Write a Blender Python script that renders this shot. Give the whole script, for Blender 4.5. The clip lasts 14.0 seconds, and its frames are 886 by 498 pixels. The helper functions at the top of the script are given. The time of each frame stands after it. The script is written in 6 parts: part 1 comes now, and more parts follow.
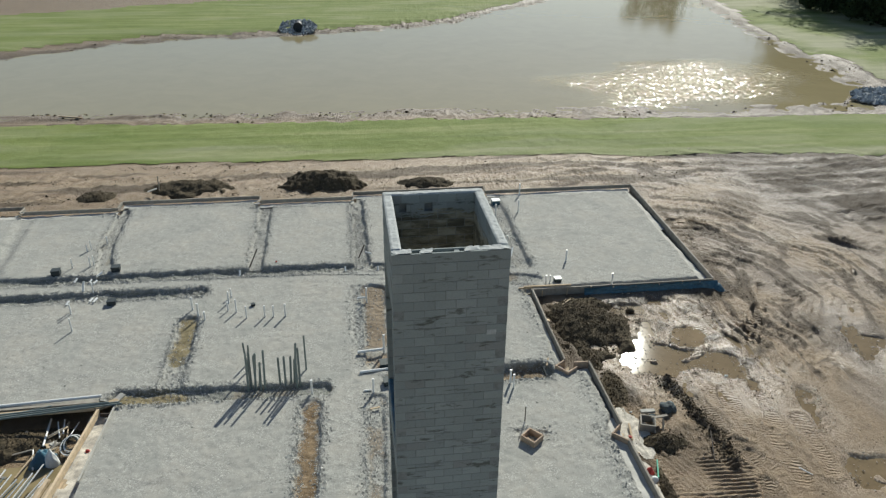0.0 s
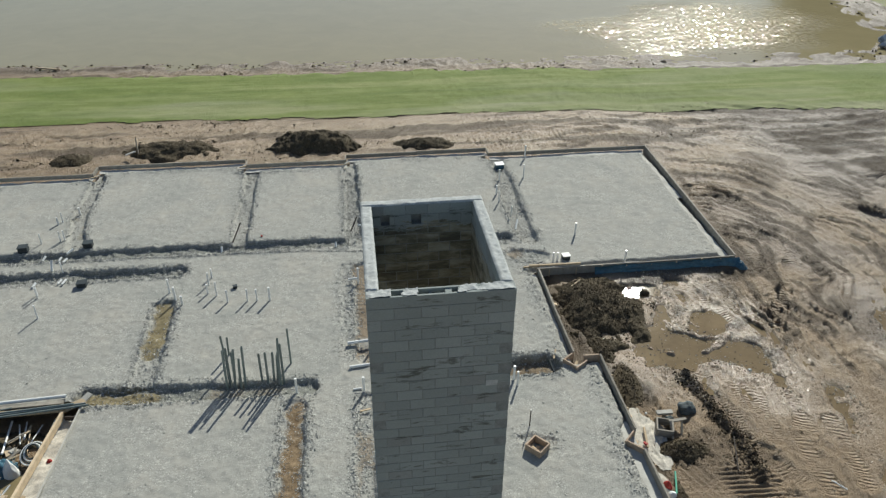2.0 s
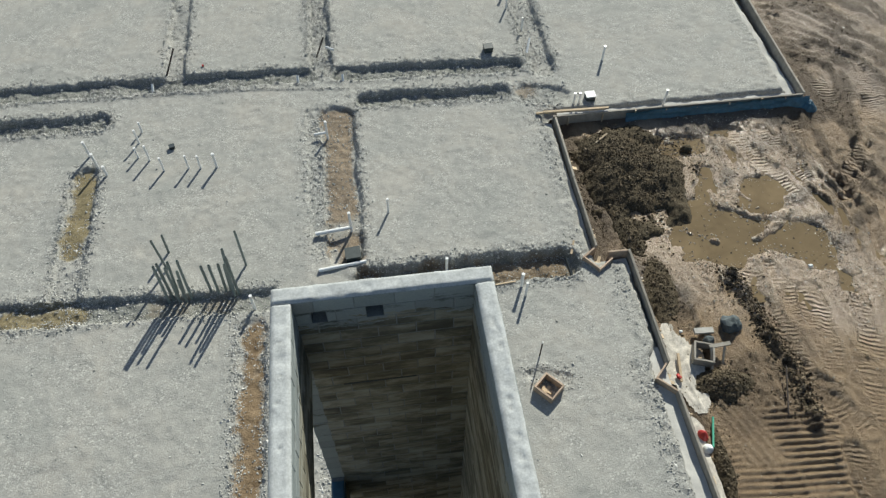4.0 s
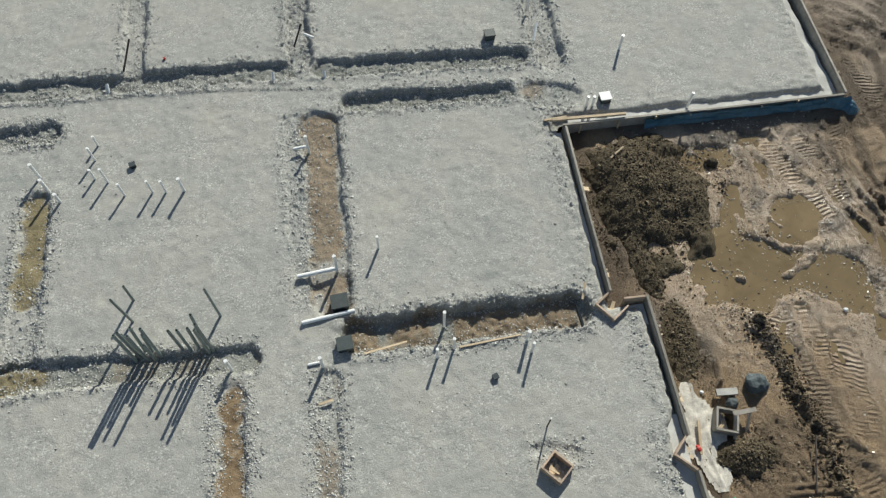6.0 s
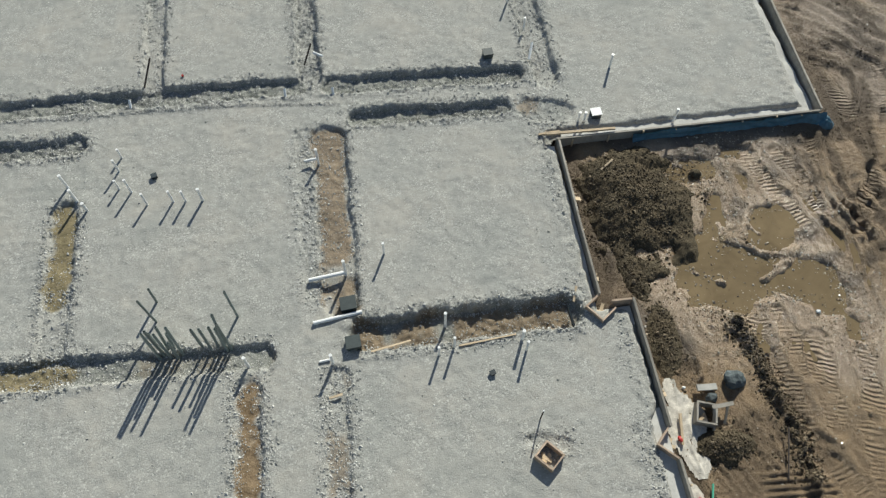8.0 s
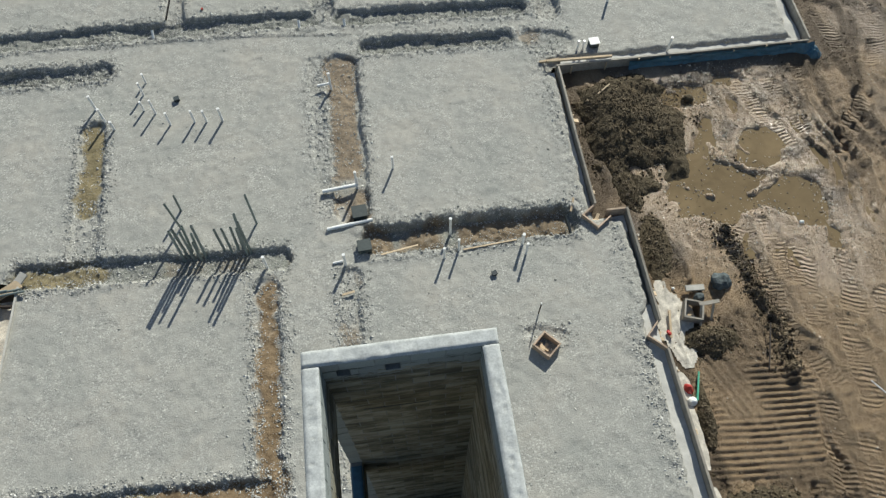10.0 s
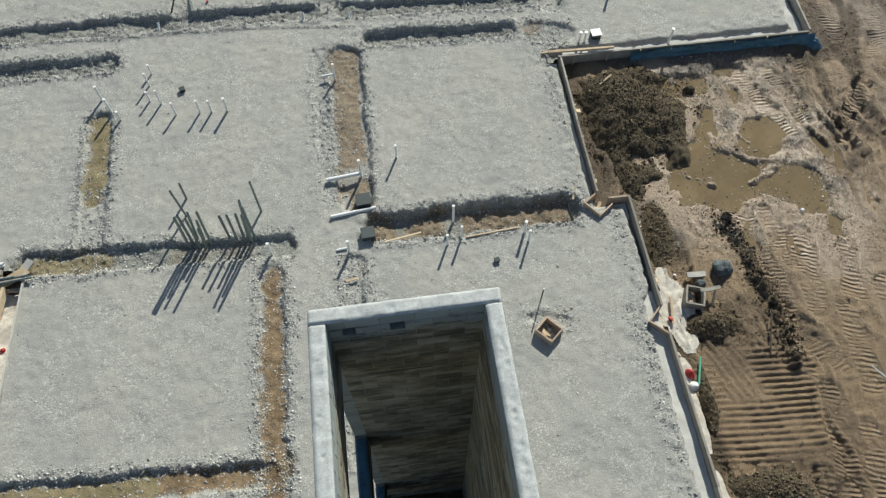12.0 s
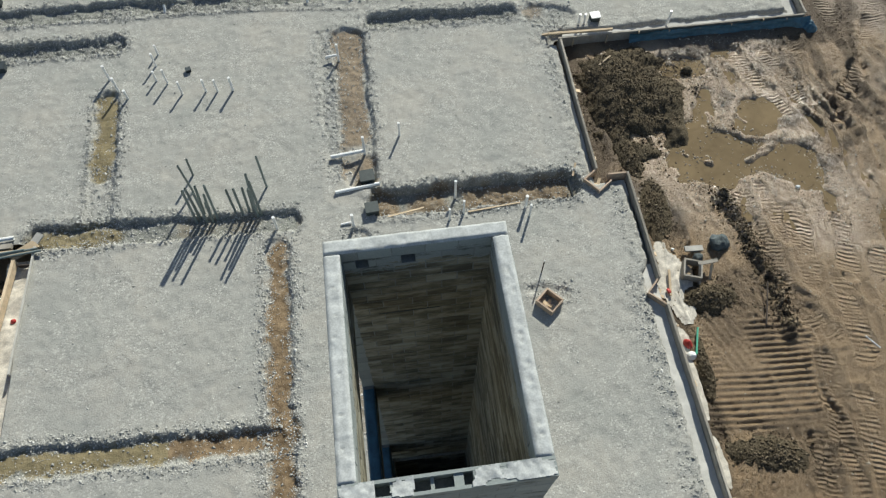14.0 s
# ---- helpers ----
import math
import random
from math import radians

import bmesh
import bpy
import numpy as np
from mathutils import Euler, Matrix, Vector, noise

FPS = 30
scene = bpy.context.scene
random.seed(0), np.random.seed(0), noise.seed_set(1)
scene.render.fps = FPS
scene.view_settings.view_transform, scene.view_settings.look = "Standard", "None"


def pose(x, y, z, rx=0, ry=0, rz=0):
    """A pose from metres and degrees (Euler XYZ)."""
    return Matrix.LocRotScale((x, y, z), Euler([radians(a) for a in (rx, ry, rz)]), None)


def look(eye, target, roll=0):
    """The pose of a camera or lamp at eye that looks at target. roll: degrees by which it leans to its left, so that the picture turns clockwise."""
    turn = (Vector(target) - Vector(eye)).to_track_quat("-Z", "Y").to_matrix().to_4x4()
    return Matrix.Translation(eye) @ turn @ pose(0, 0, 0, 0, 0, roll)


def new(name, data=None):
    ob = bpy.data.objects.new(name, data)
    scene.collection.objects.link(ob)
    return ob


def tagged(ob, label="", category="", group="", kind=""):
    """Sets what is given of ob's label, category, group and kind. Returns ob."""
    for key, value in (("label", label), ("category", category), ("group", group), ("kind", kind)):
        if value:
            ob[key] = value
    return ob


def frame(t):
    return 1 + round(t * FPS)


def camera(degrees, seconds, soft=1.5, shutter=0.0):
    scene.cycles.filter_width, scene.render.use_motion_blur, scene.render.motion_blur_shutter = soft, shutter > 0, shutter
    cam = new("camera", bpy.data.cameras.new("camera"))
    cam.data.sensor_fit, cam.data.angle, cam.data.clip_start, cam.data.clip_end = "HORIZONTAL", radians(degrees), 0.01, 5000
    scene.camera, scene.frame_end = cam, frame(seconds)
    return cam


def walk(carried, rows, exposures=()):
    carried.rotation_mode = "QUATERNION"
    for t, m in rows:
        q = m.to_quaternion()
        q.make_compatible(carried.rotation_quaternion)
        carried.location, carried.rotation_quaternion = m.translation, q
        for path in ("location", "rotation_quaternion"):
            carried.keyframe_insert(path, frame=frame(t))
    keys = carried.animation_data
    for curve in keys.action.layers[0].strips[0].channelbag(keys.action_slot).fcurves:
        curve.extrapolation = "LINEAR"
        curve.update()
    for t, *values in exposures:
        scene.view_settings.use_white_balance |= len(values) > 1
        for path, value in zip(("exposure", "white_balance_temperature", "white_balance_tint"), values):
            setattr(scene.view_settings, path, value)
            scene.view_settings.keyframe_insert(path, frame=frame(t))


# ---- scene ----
import functools

cam = camera(63.9, 14.0, soft=1.3)
PATH = [
    (0, (-1.201, -6.35, 16.634), (-0.959, -4.58, 15.736), 0.5),
    (0.5, (-1.126, -6.176, 16.676), (-0.887, -4.408, 15.771), 0.4),
    (1, (-0.998, -5.585, 16.682), (-0.761, -3.817, 15.779), 0.4),
    (1.5, (-0.807, -4.595, 16.631), (-0.57, -2.824, 15.734), 0.3),
    (2, (-0.559, -3.282, 16.681), (-0.337, -1.589, 15.64), 0.3),
    (2.5, (-0.324, -1.754, 16.642), (-0.111, -0.141, 15.479), 0.3),
    (3, (-0.007, 0.11, 16.817), (0.186, 1.557, 15.449), 0.4),
    (3.2, (0.096, 0.841, 16.756), (0.282, 2.237, 15.336), 0.3),
    (5.3, (1.111, 8.326, 16.531), (1.263, 9.293, 14.787), 0.9),
    (5.5, (1.109, 8.548, 16.582), (1.262, 9.509, 14.835), 1.0),
    (6, (1.124, 8.59, 16.914), (1.276, 9.55, 15.166), 0.9),
    (6.5, (1.132, 8.578, 17.557), (1.284, 9.541, 15.811), 0.9),
    (7, (1.138, 8.541, 18.097), (1.291, 9.512, 16.355), 0.9),
    (7.5, (1.088, 8.458, 18.195), (1.245, 9.431, 16.455), 1.1),
    (8, (0.971, 7.902, 18.173), (1.126, 8.876, 16.433), 1.0),
    (8.5, (0.713, 6.783, 18.229), (0.866, 7.749, 16.484), 1.0),
    (8.7, (0.633, 6.396, 18.256), (0.784, 7.343, 16.5), 1.0),
    (10.8, (0.598, 5.051, 18.195), (0.727, 6.005, 16.442), -0.0),
    (11, (0.577, 4.99, 18.182), (0.707, 5.947, 16.431), -0.0),
    (11.5, (0.549, 4.858, 18.141), (0.679, 5.819, 16.392), -0.1),
    (12, (0.53, 4.736, 18.131), (0.659, 5.697, 16.382), -0.1),
    (12.5, (0.469, 4.606, 18.144), (0.599, 5.564, 16.394), 0.1),
    (13, (0.447, 4.46, 18.119), (0.577, 5.419, 16.369), 0.0),
    (13.5, (0.38, 4.253, 18.064), (0.514, 5.218, 16.317), 0.2),
    (14, (0.279, 3.87, 18.082), (0.414, 4.834, 16.335), 0.2),
]
walk(cam, [(t, look(eye, target, roll)) for t, eye, target, roll in PATH], [(0, 0.09), (1.5, 0.07), (2.4, 0.08), (3.2, 0.22), (5.3, 0.14), (8, 0.14), (14, 0.22)])

# ---------------------------------------------------------------- light
SUN_AZ, SUN_EL = 25.3, 33.5          # degrees: from +y towards +x, above the horizon
world = bpy.data.worlds.new("sky")
scene.world = world
world.use_nodes = True
wn = world.node_tree.nodes
sky = wn.new("ShaderNodeTexSky")
sky.sky_type = "NISHITA"
sky.sun_disc = False
sky.sun_elevation = radians(SUN_EL)
sky.sun_rotation = radians(SUN_AZ)
sky.air_density, sky.dust_density, sky.ozone_density = 1.0, 0.35, 0.3
world.node_tree.links.new(sky.outputs[0], wn["Background"].inputs[0])
wn["Background"].inputs[1].default_value = 0.075
sun = new("sun", bpy.data.lights.new("sun", "SUN"))
sun.data.energy, sun.data.angle, sun.data.color = 4.85, radians(0.53), (0.988, 0.985, 0.878)
ca, sa, ce, se = math.cos(radians(SUN_AZ)), math.sin(radians(SUN_AZ)), math.cos(radians(SUN_EL)), math.sin(radians(SUN_EL))
sun.matrix_world = look((40 * sa * ce, 40 * ca * ce, 40 * se), (0, 0, 0))


# ---------------------------------------------------------------- materials
def ramp(nt, src, stops):
    n = nt.nodes.new("ShaderNodeValToRGB")
    el = n.color_ramp.elements
    while len(el) < len(stops):
        el.new(0.5)
    for e, (p, c) in zip(el, stops):
        e.position, e.color = p, (*c, 1) if len(c) == 3 else c
    nt.links.new(src, n.inputs[0])
    return n.outputs[0]


def noise_tex(nt, vec, scale, detail=4.0, rough=0.6, dist=0.0):
    n = nt.nodes.new("ShaderNodeTexNoise")
    n.inputs["Scale"].default_value, n.inputs["Detail"].default_value = scale, detail
    n.inputs["Roughness"].default_value, n.inputs["Distortion"].default_value = rough, dist
    nt.links.new(vec, n.inputs["Vector"])
    return n.outputs["Fac"]


def mixc(nt, fac, a, b, mode="MIX"):
    n = nt.nodes.new("ShaderNodeMix")
    n.data_type, n.blend_type = "RGBA", mode
    for sock, v in ((n.inputs[0], fac), (n.inputs[6], a), (n.inputs[7], b)):
        if isinstance(v, (int, float)):
            sock.default_value = v
        elif isinstance(v, tuple):
            sock.default_value = (*v, 1)
        else:
            nt.links.new(v, sock)
    return n.outputs[2]


def maths(nt, op, a, b=0.0, clamp=False):
    n = nt.nodes.new("ShaderNodeMath")
    n.operation, n.use_clamp = op, clamp
    for sock, v in zip(n.inputs, (a, b)):
        if isinstance(v, (int, float)):
            sock.default_value = v
        else:
            nt.links.new(v, sock)
    return n.outputs[0]


def start(name, rough=0.8, spec=0.3):
    m = bpy.data.materials.new(name)
    m.use_nodes = True
    nt = m.node_tree
    b = nt.nodes["Principled BSDF"]
    b.inputs["Roughness"].default_value = rough
    b.inputs["Specular IOR Level"].default_value = spec
    geo = nt.nodes.new("ShaderNodeNewGeometry")
    tc = nt.nodes.new("ShaderNodeTexCoord")
    return m, nt, b, geo.outputs["Position"], tc.outputs["Object"]


def bump(nt, b, height, strength, dist):
    n = nt.nodes.new("ShaderNodeBump")
    n.inputs["Strength"].default_value, n.inputs["Distance"].default_value = strength, dist
    nt.links.new(height, n.inputs["Height"])
    nt.links.new(n.outputs[0], b.inputs["Normal"])


def attr(nt, name):
    n = nt.nodes.new("ShaderNodeAttribute")
    n.attribute_name = name
    return n.outputs["Fac"]


def plain(name, c, rough=0.7, spec=0.3, metal=0.0, var=0.25, scale=9.0, grain=60.0, rnd=0.15, bumpy=0.2):
    """A surface of one colour with stains, fine grain and a small change from thing to thing."""
    m, nt, b, pos, obj = start(name, rough, spec)
    b.inputs["Metallic"].default_value = metal
    big = noise_tex(nt, pos, scale, 4, 0.6)
    fine = noise_tex(nt, pos, grain, 3, 0.6)
    dark = tuple(v * (1 - var) for v in c)
    light = tuple(min(1, v * (1 + var)) for v in c)
    col = ramp(nt, big, [(0.3, dark), (0.7, light)])
    col = mixc(nt, 0.35, col, ramp(nt, fine, [(0.35, dark), (0.65, light)]))
    oi = nt.nodes.new("ShaderNodeObjectInfo")
    hsv = nt.nodes.new("ShaderNodeHueSaturation")
    nt.links.new(maths(nt, "ADD", 1 - rnd, maths(nt, "MULTIPLY", oi.outputs["Random"], 2 * rnd)), hsv.inputs["Value"])
    nt.links.new(col, hsv.inputs["Color"])
    nt.links.new(hsv.outputs[0], b.inputs["Base Color"])
    if bumpy:
        bump(nt, b, fine, bumpy, 0.01)
    return m


def gravel_material():
    m, nt, b, pos, obj = start("crushed_stone", 0.9, 0.2)

    def pieces(scale):
        v = nt.nodes.new("ShaderNodeTexVoronoi")
        v.inputs["Scale"].default_value = scale
        nt.links.new(pos, v.inputs["Vector"])
        sep = nt.nodes.new("ShaderNodeSeparateColor")
        nt.links.new(v.outputs["Color"], sep.inputs[0])
        return v, sep
    v, sep = pieces(27)
    stone = ramp(nt, sep.outputs[0], [(0.0, (0.20, 0.20, 0.18)), (0.12, (0.295, 0.293, 0.265)), (0.62, (0.35, 0.345, 0.312)), (0.84, (0.425, 0.418, 0.38)), (1.0, (0.68, 0.67, 0.61))])
    patch = noise_tex(nt, pos, 0.42, 5, 0.65, 0.6)
    rollers = noise_tex(nt, pos, 2.6, 5, 0.65)
    fines = ramp(nt, patch, [(0.32, (0.285, 0.292, 0.266)), (0.48, (0.345, 0.34, 0.306)), (0.62, (0.405, 0.382, 0.332))])
    fine = noise_tex(nt, pos, 9, 5, 0.75)
    loose = noise_tex(nt, pos, 0.9, 6, 0.72, 0.5)
    fac = ramp(nt, loose, [(0.42, (0.12, 0.12, 0.12)), (0.60, (1, 1, 1))])
    col = mixc(nt, maths(nt, "MULTIPLY", fac, 0.8), fines, stone)
    # larger pale pieces where the surface has been kicked loose
    w, big = pieces(13)
    fleck = maths(nt, "MULTIPLY", ramp(nt, big.outputs[0], [(0.76, (0, 0, 0)), (0.80, (1, 1, 1))]), ramp(nt, w.outputs["Distance"], [(0.28, (1, 1, 1)), (0.42, (0, 0, 0))]))
    col = mixc(nt, maths(nt, "MULTIPLY", maths(nt, "MULTIPLY", fleck, fac), 0.75), col, (0.56, 0.55, 0.50))
    col = mixc(nt, maths(nt, "MULTIPLY", attr(nt, "edge"), 0.55), col, stone)
    col = mixc(nt, 0.28, col, ramp(nt, rollers, [(0.35, (0.25, 0.25, 0.235)), (0.65, (0.43, 0.42, 0.39))]))
    dirt = mixc(nt, ramp(nt, noise_tex(nt, pos, 4, 6, 0.75), [(0.32, (0, 0, 0)), (0.66, (1, 1, 1))]), (0.115, 0.076, 0.042), (0.295, 0.215, 0.132))
    # the western trenches hold greenish silt, the others rusty earth
    xyz = nt.nodes.new("ShaderNodeSeparateXYZ")
    nt.links.new(pos, xyz.inputs[0])
    dirt = mixc(nt, maths(nt, "MULTIPLY", maths(nt, "LESS_THAN", xyz.outputs[0], -6.0), 0.55), dirt, (0.245, 0.222, 0.125))
    # damp stone of the trench walls, darkened further to paint in their shade
    damp_shade = ramp(nt, noise_tex(nt, pos, 3.2, 4, 0.7), [(0.35, (0.35, 0.35, 0.35)), (0.6, (0.8, 0.8, 0.8))])
    col = mixc(nt, maths(nt, "MULTIPLY", attr(nt, "damp_shade"), damp_shade), col, mixc(nt, sep.outputs[1], (0.085, 0.10, 0.082), (0.21, 0.218, 0.19)))
    col = mixc(nt, attr(nt, "dirt"), col, dirt)
    nt.links.new(col, b.inputs["Base Color"])
    rub = noise_tex(nt, pos, 13, 4, 0.75)
    hgt = maths(nt, "ADD", maths(nt, "MULTIPLY", v.outputs["Distance"], -0.30), maths(nt, "MULTIPLY", fine, 0.8))
    hgt = maths(nt, "ADD", hgt, maths(nt, "MULTIPLY", maths(nt, "MULTIPLY", w.outputs["Distance"], fac), -0.25))
    hgt = maths(nt, "ADD", hgt, maths(nt, "MULTIPLY", maths(nt, "MULTIPLY", rub, attr(nt, "edge")), 2.0))
    bump(nt, b, hgt, 0.6, 0.03)
    return m


def mud_material():
    m, nt, b, pos, obj = start("mud", 0.75, 0.5)
    big = noise_tex(nt, pos, 0.16, 5, 0.65, 0.5)
    mid = noise_tex(nt, pos, 1.1, 6, 0.7, 0.6)
    fine = noise_tex(nt, pos, 9, 7, 0.8, 0.4)
    col = ramp(nt, mid, [(0.25, (0.13, 0.079, 0.039)), (0.45, (0.265, 0.172, 0.09)), (0.6, (0.35, 0.237, 0.13)), (0.8, (0.50, 0.36, 0.225))])
    col = mixc(nt, 0.45, col, ramp(nt, big, [(0.3, (0.262, 0.168, 0.085)), (0.7, (0.39, 0.273, 0.158))]))
    col = mixc(nt, 0.35, col, ramp(nt, fine, [(0.35, (0.12, 0.077, 0.039)), (0.65, (0.42, 0.31, 0.19))]))
    col = mixc(nt, attr(nt, "grey"), col, mixc(nt, mid, (0.15, 0.122, 0.10), (0.40, 0.33, 0.275)))
    col = mixc(nt, attr(nt, "dark"), col, mixc(nt, fine, (0.040, 0.030, 0.020), (0.13, 0.097, 0.068)))
    nt.links.new(col, b.inputs["Base Color"])
    wet = attr(nt, "wet")
    nt.links.new(maths(nt, "ADD", maths(nt, "SUBTRACT", 0.48, maths(nt, "MULTIPLY", wet, 0.12)), maths(nt, "MULTIPLY", attr(nt, "dark"), 0.25)), b.inputs["Roughness"])
    nt.links.new(maths(nt, "SUBTRACT", maths(nt, "ADD", 0.60, maths(nt, "MULTIPLY", wet, 0.2)), maths(nt, "MULTIPLY", attr(nt, "dark"), 0.32), True), b.inputs["Specular IOR Level"])
    nt.links.new(maths(nt, "MULTIPLY", wet, 0.85), b.inputs["Coat Weight"])
    b.inputs["Coat Roughness"].default_value, b.inputs["Coat IOR"].default_value = 0.21, 1.5
    lug = maths(nt, "MULTIPLY", maths(nt, "SINE", maths(nt, "MULTIPLY", attr(nt, "along"), 2 * math.pi / 0.135)), attr(nt, "tread"))
    col = mixc(nt, maths(nt, "MULTIPLY", maths(nt, "MULTIPLY", lug, -0.08), 1.0, True), col, (0.07, 0.05, 0.034))
    nt.links.new(col, b.inputs["Base Color"])
    fine = maths(nt, "ADD", fine, maths(nt, "MULTIPLY", maths(nt, "MULTIPLY", lug, 0.6), ramp(nt, noise_tex(nt, pos, 1.4, 4, 0.7), [(0.42, (0, 0, 0)), (0.62, (1, 1, 1))])))
    n = nt.nodes.new("ShaderNodeBump")
    n.inputs["Strength"].default_value, n.inputs["Distance"].default_value = 0.9, 0.10
    relief = maths(nt, "ADD", fine, maths(nt, "MULTIPLY", noise_tex(nt, pos, 3.0, 7, 0.75, 1.5), 1.4))
    nt.links.new(maths(nt, "MULTIPLY", relief, maths(nt, "SUBTRACT", 1.0, maths(nt, "MULTIPLY", wet, 0.55))), n.inputs["Height"])
    nt.links.new(n.outputs[0], b.inputs["Normal"])
    nt.links.new(n.outputs[0], b.inputs["Coat Normal"])
    return m


def soil_material():
    m, nt, b, pos, obj = start("dark_soil", 0.9, 0.2)
    fine = noise_tex(nt, pos, 11, 6, 0.75)
    mid = noise_tex(nt, pos, 1.6, 4, 0.6)
    col = ramp(nt, fine, [(0.3, (0.045, 0.036, 0.022)), (0.6, (0.110, 0.088, 0.056)), (0.8, (0.21, 0.17, 0.115))])
    col = mixc(nt, ramp(nt, mid, [(0.45, (0, 0, 0)), (0.75, (0.5, 0.5, 0.5))]), col, (0.12, 0.085, 0.05))
    nt.links.new(col, b.inputs["Base Color"])
    bump(nt, b, fine, 0.8, 0.06)
    return m


def grass_material():
    m, nt, b, pos, obj = start("mown_grass", 0.85, 0.15)
    mp = nt.nodes.new("ShaderNodeMapping")
    mp.inputs["Scale"].default_value = (0.07, 0.8, 1)
    nt.links.new(pos, mp.inputs["Vector"])
    streak = noise_tex(nt, mp.outputs[0], 1.0, 5, 0.65, 0.3)
    patch = noise_tex(nt, pos, 0.22, 5, 0.65, 0.5)
    fine = noise_tex(nt, pos, 7, 5, 0.8)
    col = ramp(nt, streak, [(0.30, (0.075, 0.130, 0.025)), (0.5, (0.16, 0.220, 0.052)), (0.68, (0.36, 0.37, 0.18))])
    col = mixc(nt, 0.45, col, ramp(nt, patch, [(0.3, (0.11, 0.165, 0.035)), (0.7, (0.25, 0.275, 0.095))]))
    col = mixc(nt, 0.3, col, ramp(nt, fine, [(0.3, (0.06, 0.09, 0.02)), (0.7, (0.27, 0.28, 0.12))]))
    col = mixc(nt, attr(nt, "dry"), col, mixc(nt, streak, (0.22, 0.23, 0.13), (0.42, 0.41, 0.29)))
    nt.links.new(col, b.inputs["Base Color"])
    bump(nt, b, fine, 0.7, 0.08)
    return m


def water_material(name, c, scale, strength, rough=0.03, dist=0.05, octaves=3):
    m, nt, b, pos, obj = start(name, rough, 0.5)
    b.inputs["IOR"].default_value = 1.33
    silt = noise_tex(nt, pos, 0.35 if octaves < 3 else 1.1, 5, 0.65, 0.6)
    nt.links.new(ramp(nt, silt, [(0.3, tuple(v * (0.95 if octaves < 3 else 0.80) for v in c)), (0.7, tuple(v * (1.05 if octaves < 3 else 1.20) for v in c))]), b.inputs["Base Color"])
    gust = attr(nt, "ripple")
    bump(nt, b, maths(nt, "MULTIPLY", noise_tex(nt, pos, scale, octaves, 0.65, 0.3), gust), strength, dist)
    return m


def block_material(name, island):
    """Grey concrete masonry: each block a little lighter or darker, some moisture-stained, the shaft's inside painted
    dimmer.
    """
    m, nt, b, pos, obj = start(name, 0.92, 0.15)
    if island:
        r = nt.nodes.new("ShaderNodeNewGeometry").outputs["Random Per Island"]
    else:
        r = nt.nodes.new("ShaderNodeObjectInfo").outputs["Random"]
    base = ramp(nt, r, [(0.0, (0.25, 0.286, 0.275)), (0.45, (0.295, 0.335, 0.322)), (0.93, (0.345, 0.38, 0.368)), (0.955, (0.27, 0.285, 0.27)), (1.0, (0.22, 0.23, 0.215))])
    fine = noise_tex(nt, pos, 45, 5, 0.7)
    mp = nt.nodes.new("ShaderNodeMapping")
    mp.inputs["Scale"].default_value = (1.1, 1.1, 4.4)
    nt.links.new(pos, mp.inputs["Vector"])
    damp_shade = noise_tex(nt, mp.outputs[0], 1.3, 5, 0.68, 0.4)
    col = mixc(nt, 0.3, base, ramp(nt, fine, [(0.3, (0.23, 0.24, 0.235)), (0.7, (0.46, 0.47, 0.46))]))
    col = mixc(nt, ramp(nt, noise_tex(nt, pos, 0.7, 3, 0.6), [(0.35, (0, 0, 0)), (0.7, (0.35, 0.35, 0.35))]), col, (0.24, 0.265, 0.25))
    col = mixc(nt, ramp(nt, damp_shade, [(0.575, (0, 0, 0)), (0.65, (0.75, 0.75, 0.75))]), col, (0.085, 0.085, 0.07))
    # inside the shaft below the top courses: brown water stains plus painted-in dimness
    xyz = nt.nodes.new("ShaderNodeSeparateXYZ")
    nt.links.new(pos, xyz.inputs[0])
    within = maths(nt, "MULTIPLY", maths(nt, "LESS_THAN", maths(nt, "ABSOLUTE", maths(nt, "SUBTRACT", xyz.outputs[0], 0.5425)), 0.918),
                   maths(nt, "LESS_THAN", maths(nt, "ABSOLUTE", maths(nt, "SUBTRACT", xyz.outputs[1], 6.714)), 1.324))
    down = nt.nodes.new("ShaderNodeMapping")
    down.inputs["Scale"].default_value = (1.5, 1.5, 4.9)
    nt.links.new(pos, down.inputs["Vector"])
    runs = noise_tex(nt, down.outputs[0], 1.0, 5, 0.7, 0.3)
    below = maths(nt, "LESS_THAN", maths(nt, "ADD", xyz.outputs[2], maths(nt, "MULTIPLY", damp_shade, 1.0)), 10.75)
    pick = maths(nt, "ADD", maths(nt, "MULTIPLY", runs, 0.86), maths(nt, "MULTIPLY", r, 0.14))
    stain_and_dim = ramp(nt, pick, [(0.36, (0.075, 0.066, 0.044)), (0.46, (0.17, 0.148, 0.10)), (0.56, (0.33, 0.31, 0.235)), (0.7, (0.44, 0.43, 0.36))])
    col = mixc(nt, maths(nt, "MULTIPLY", maths(nt, "MULTIPLY", within, below), 0.85), col, stain_and_dim)
    nt.links.new(col, b.inputs["Base Color"])
    bump(nt, b, fine, 0.35, 0.008)
    return m


def chips_material(name, stops, rough=0.9, spec=0.2):
    """Many small pieces in one mesh, each of its own shade."""
    m, nt, b, pos, obj = start(name, rough, spec)
    nt.links.new(ramp(nt, nt.nodes.new("ShaderNodeNewGeometry").outputs["Random Per Island"], stops), b.inputs["Base Color"])
    return m


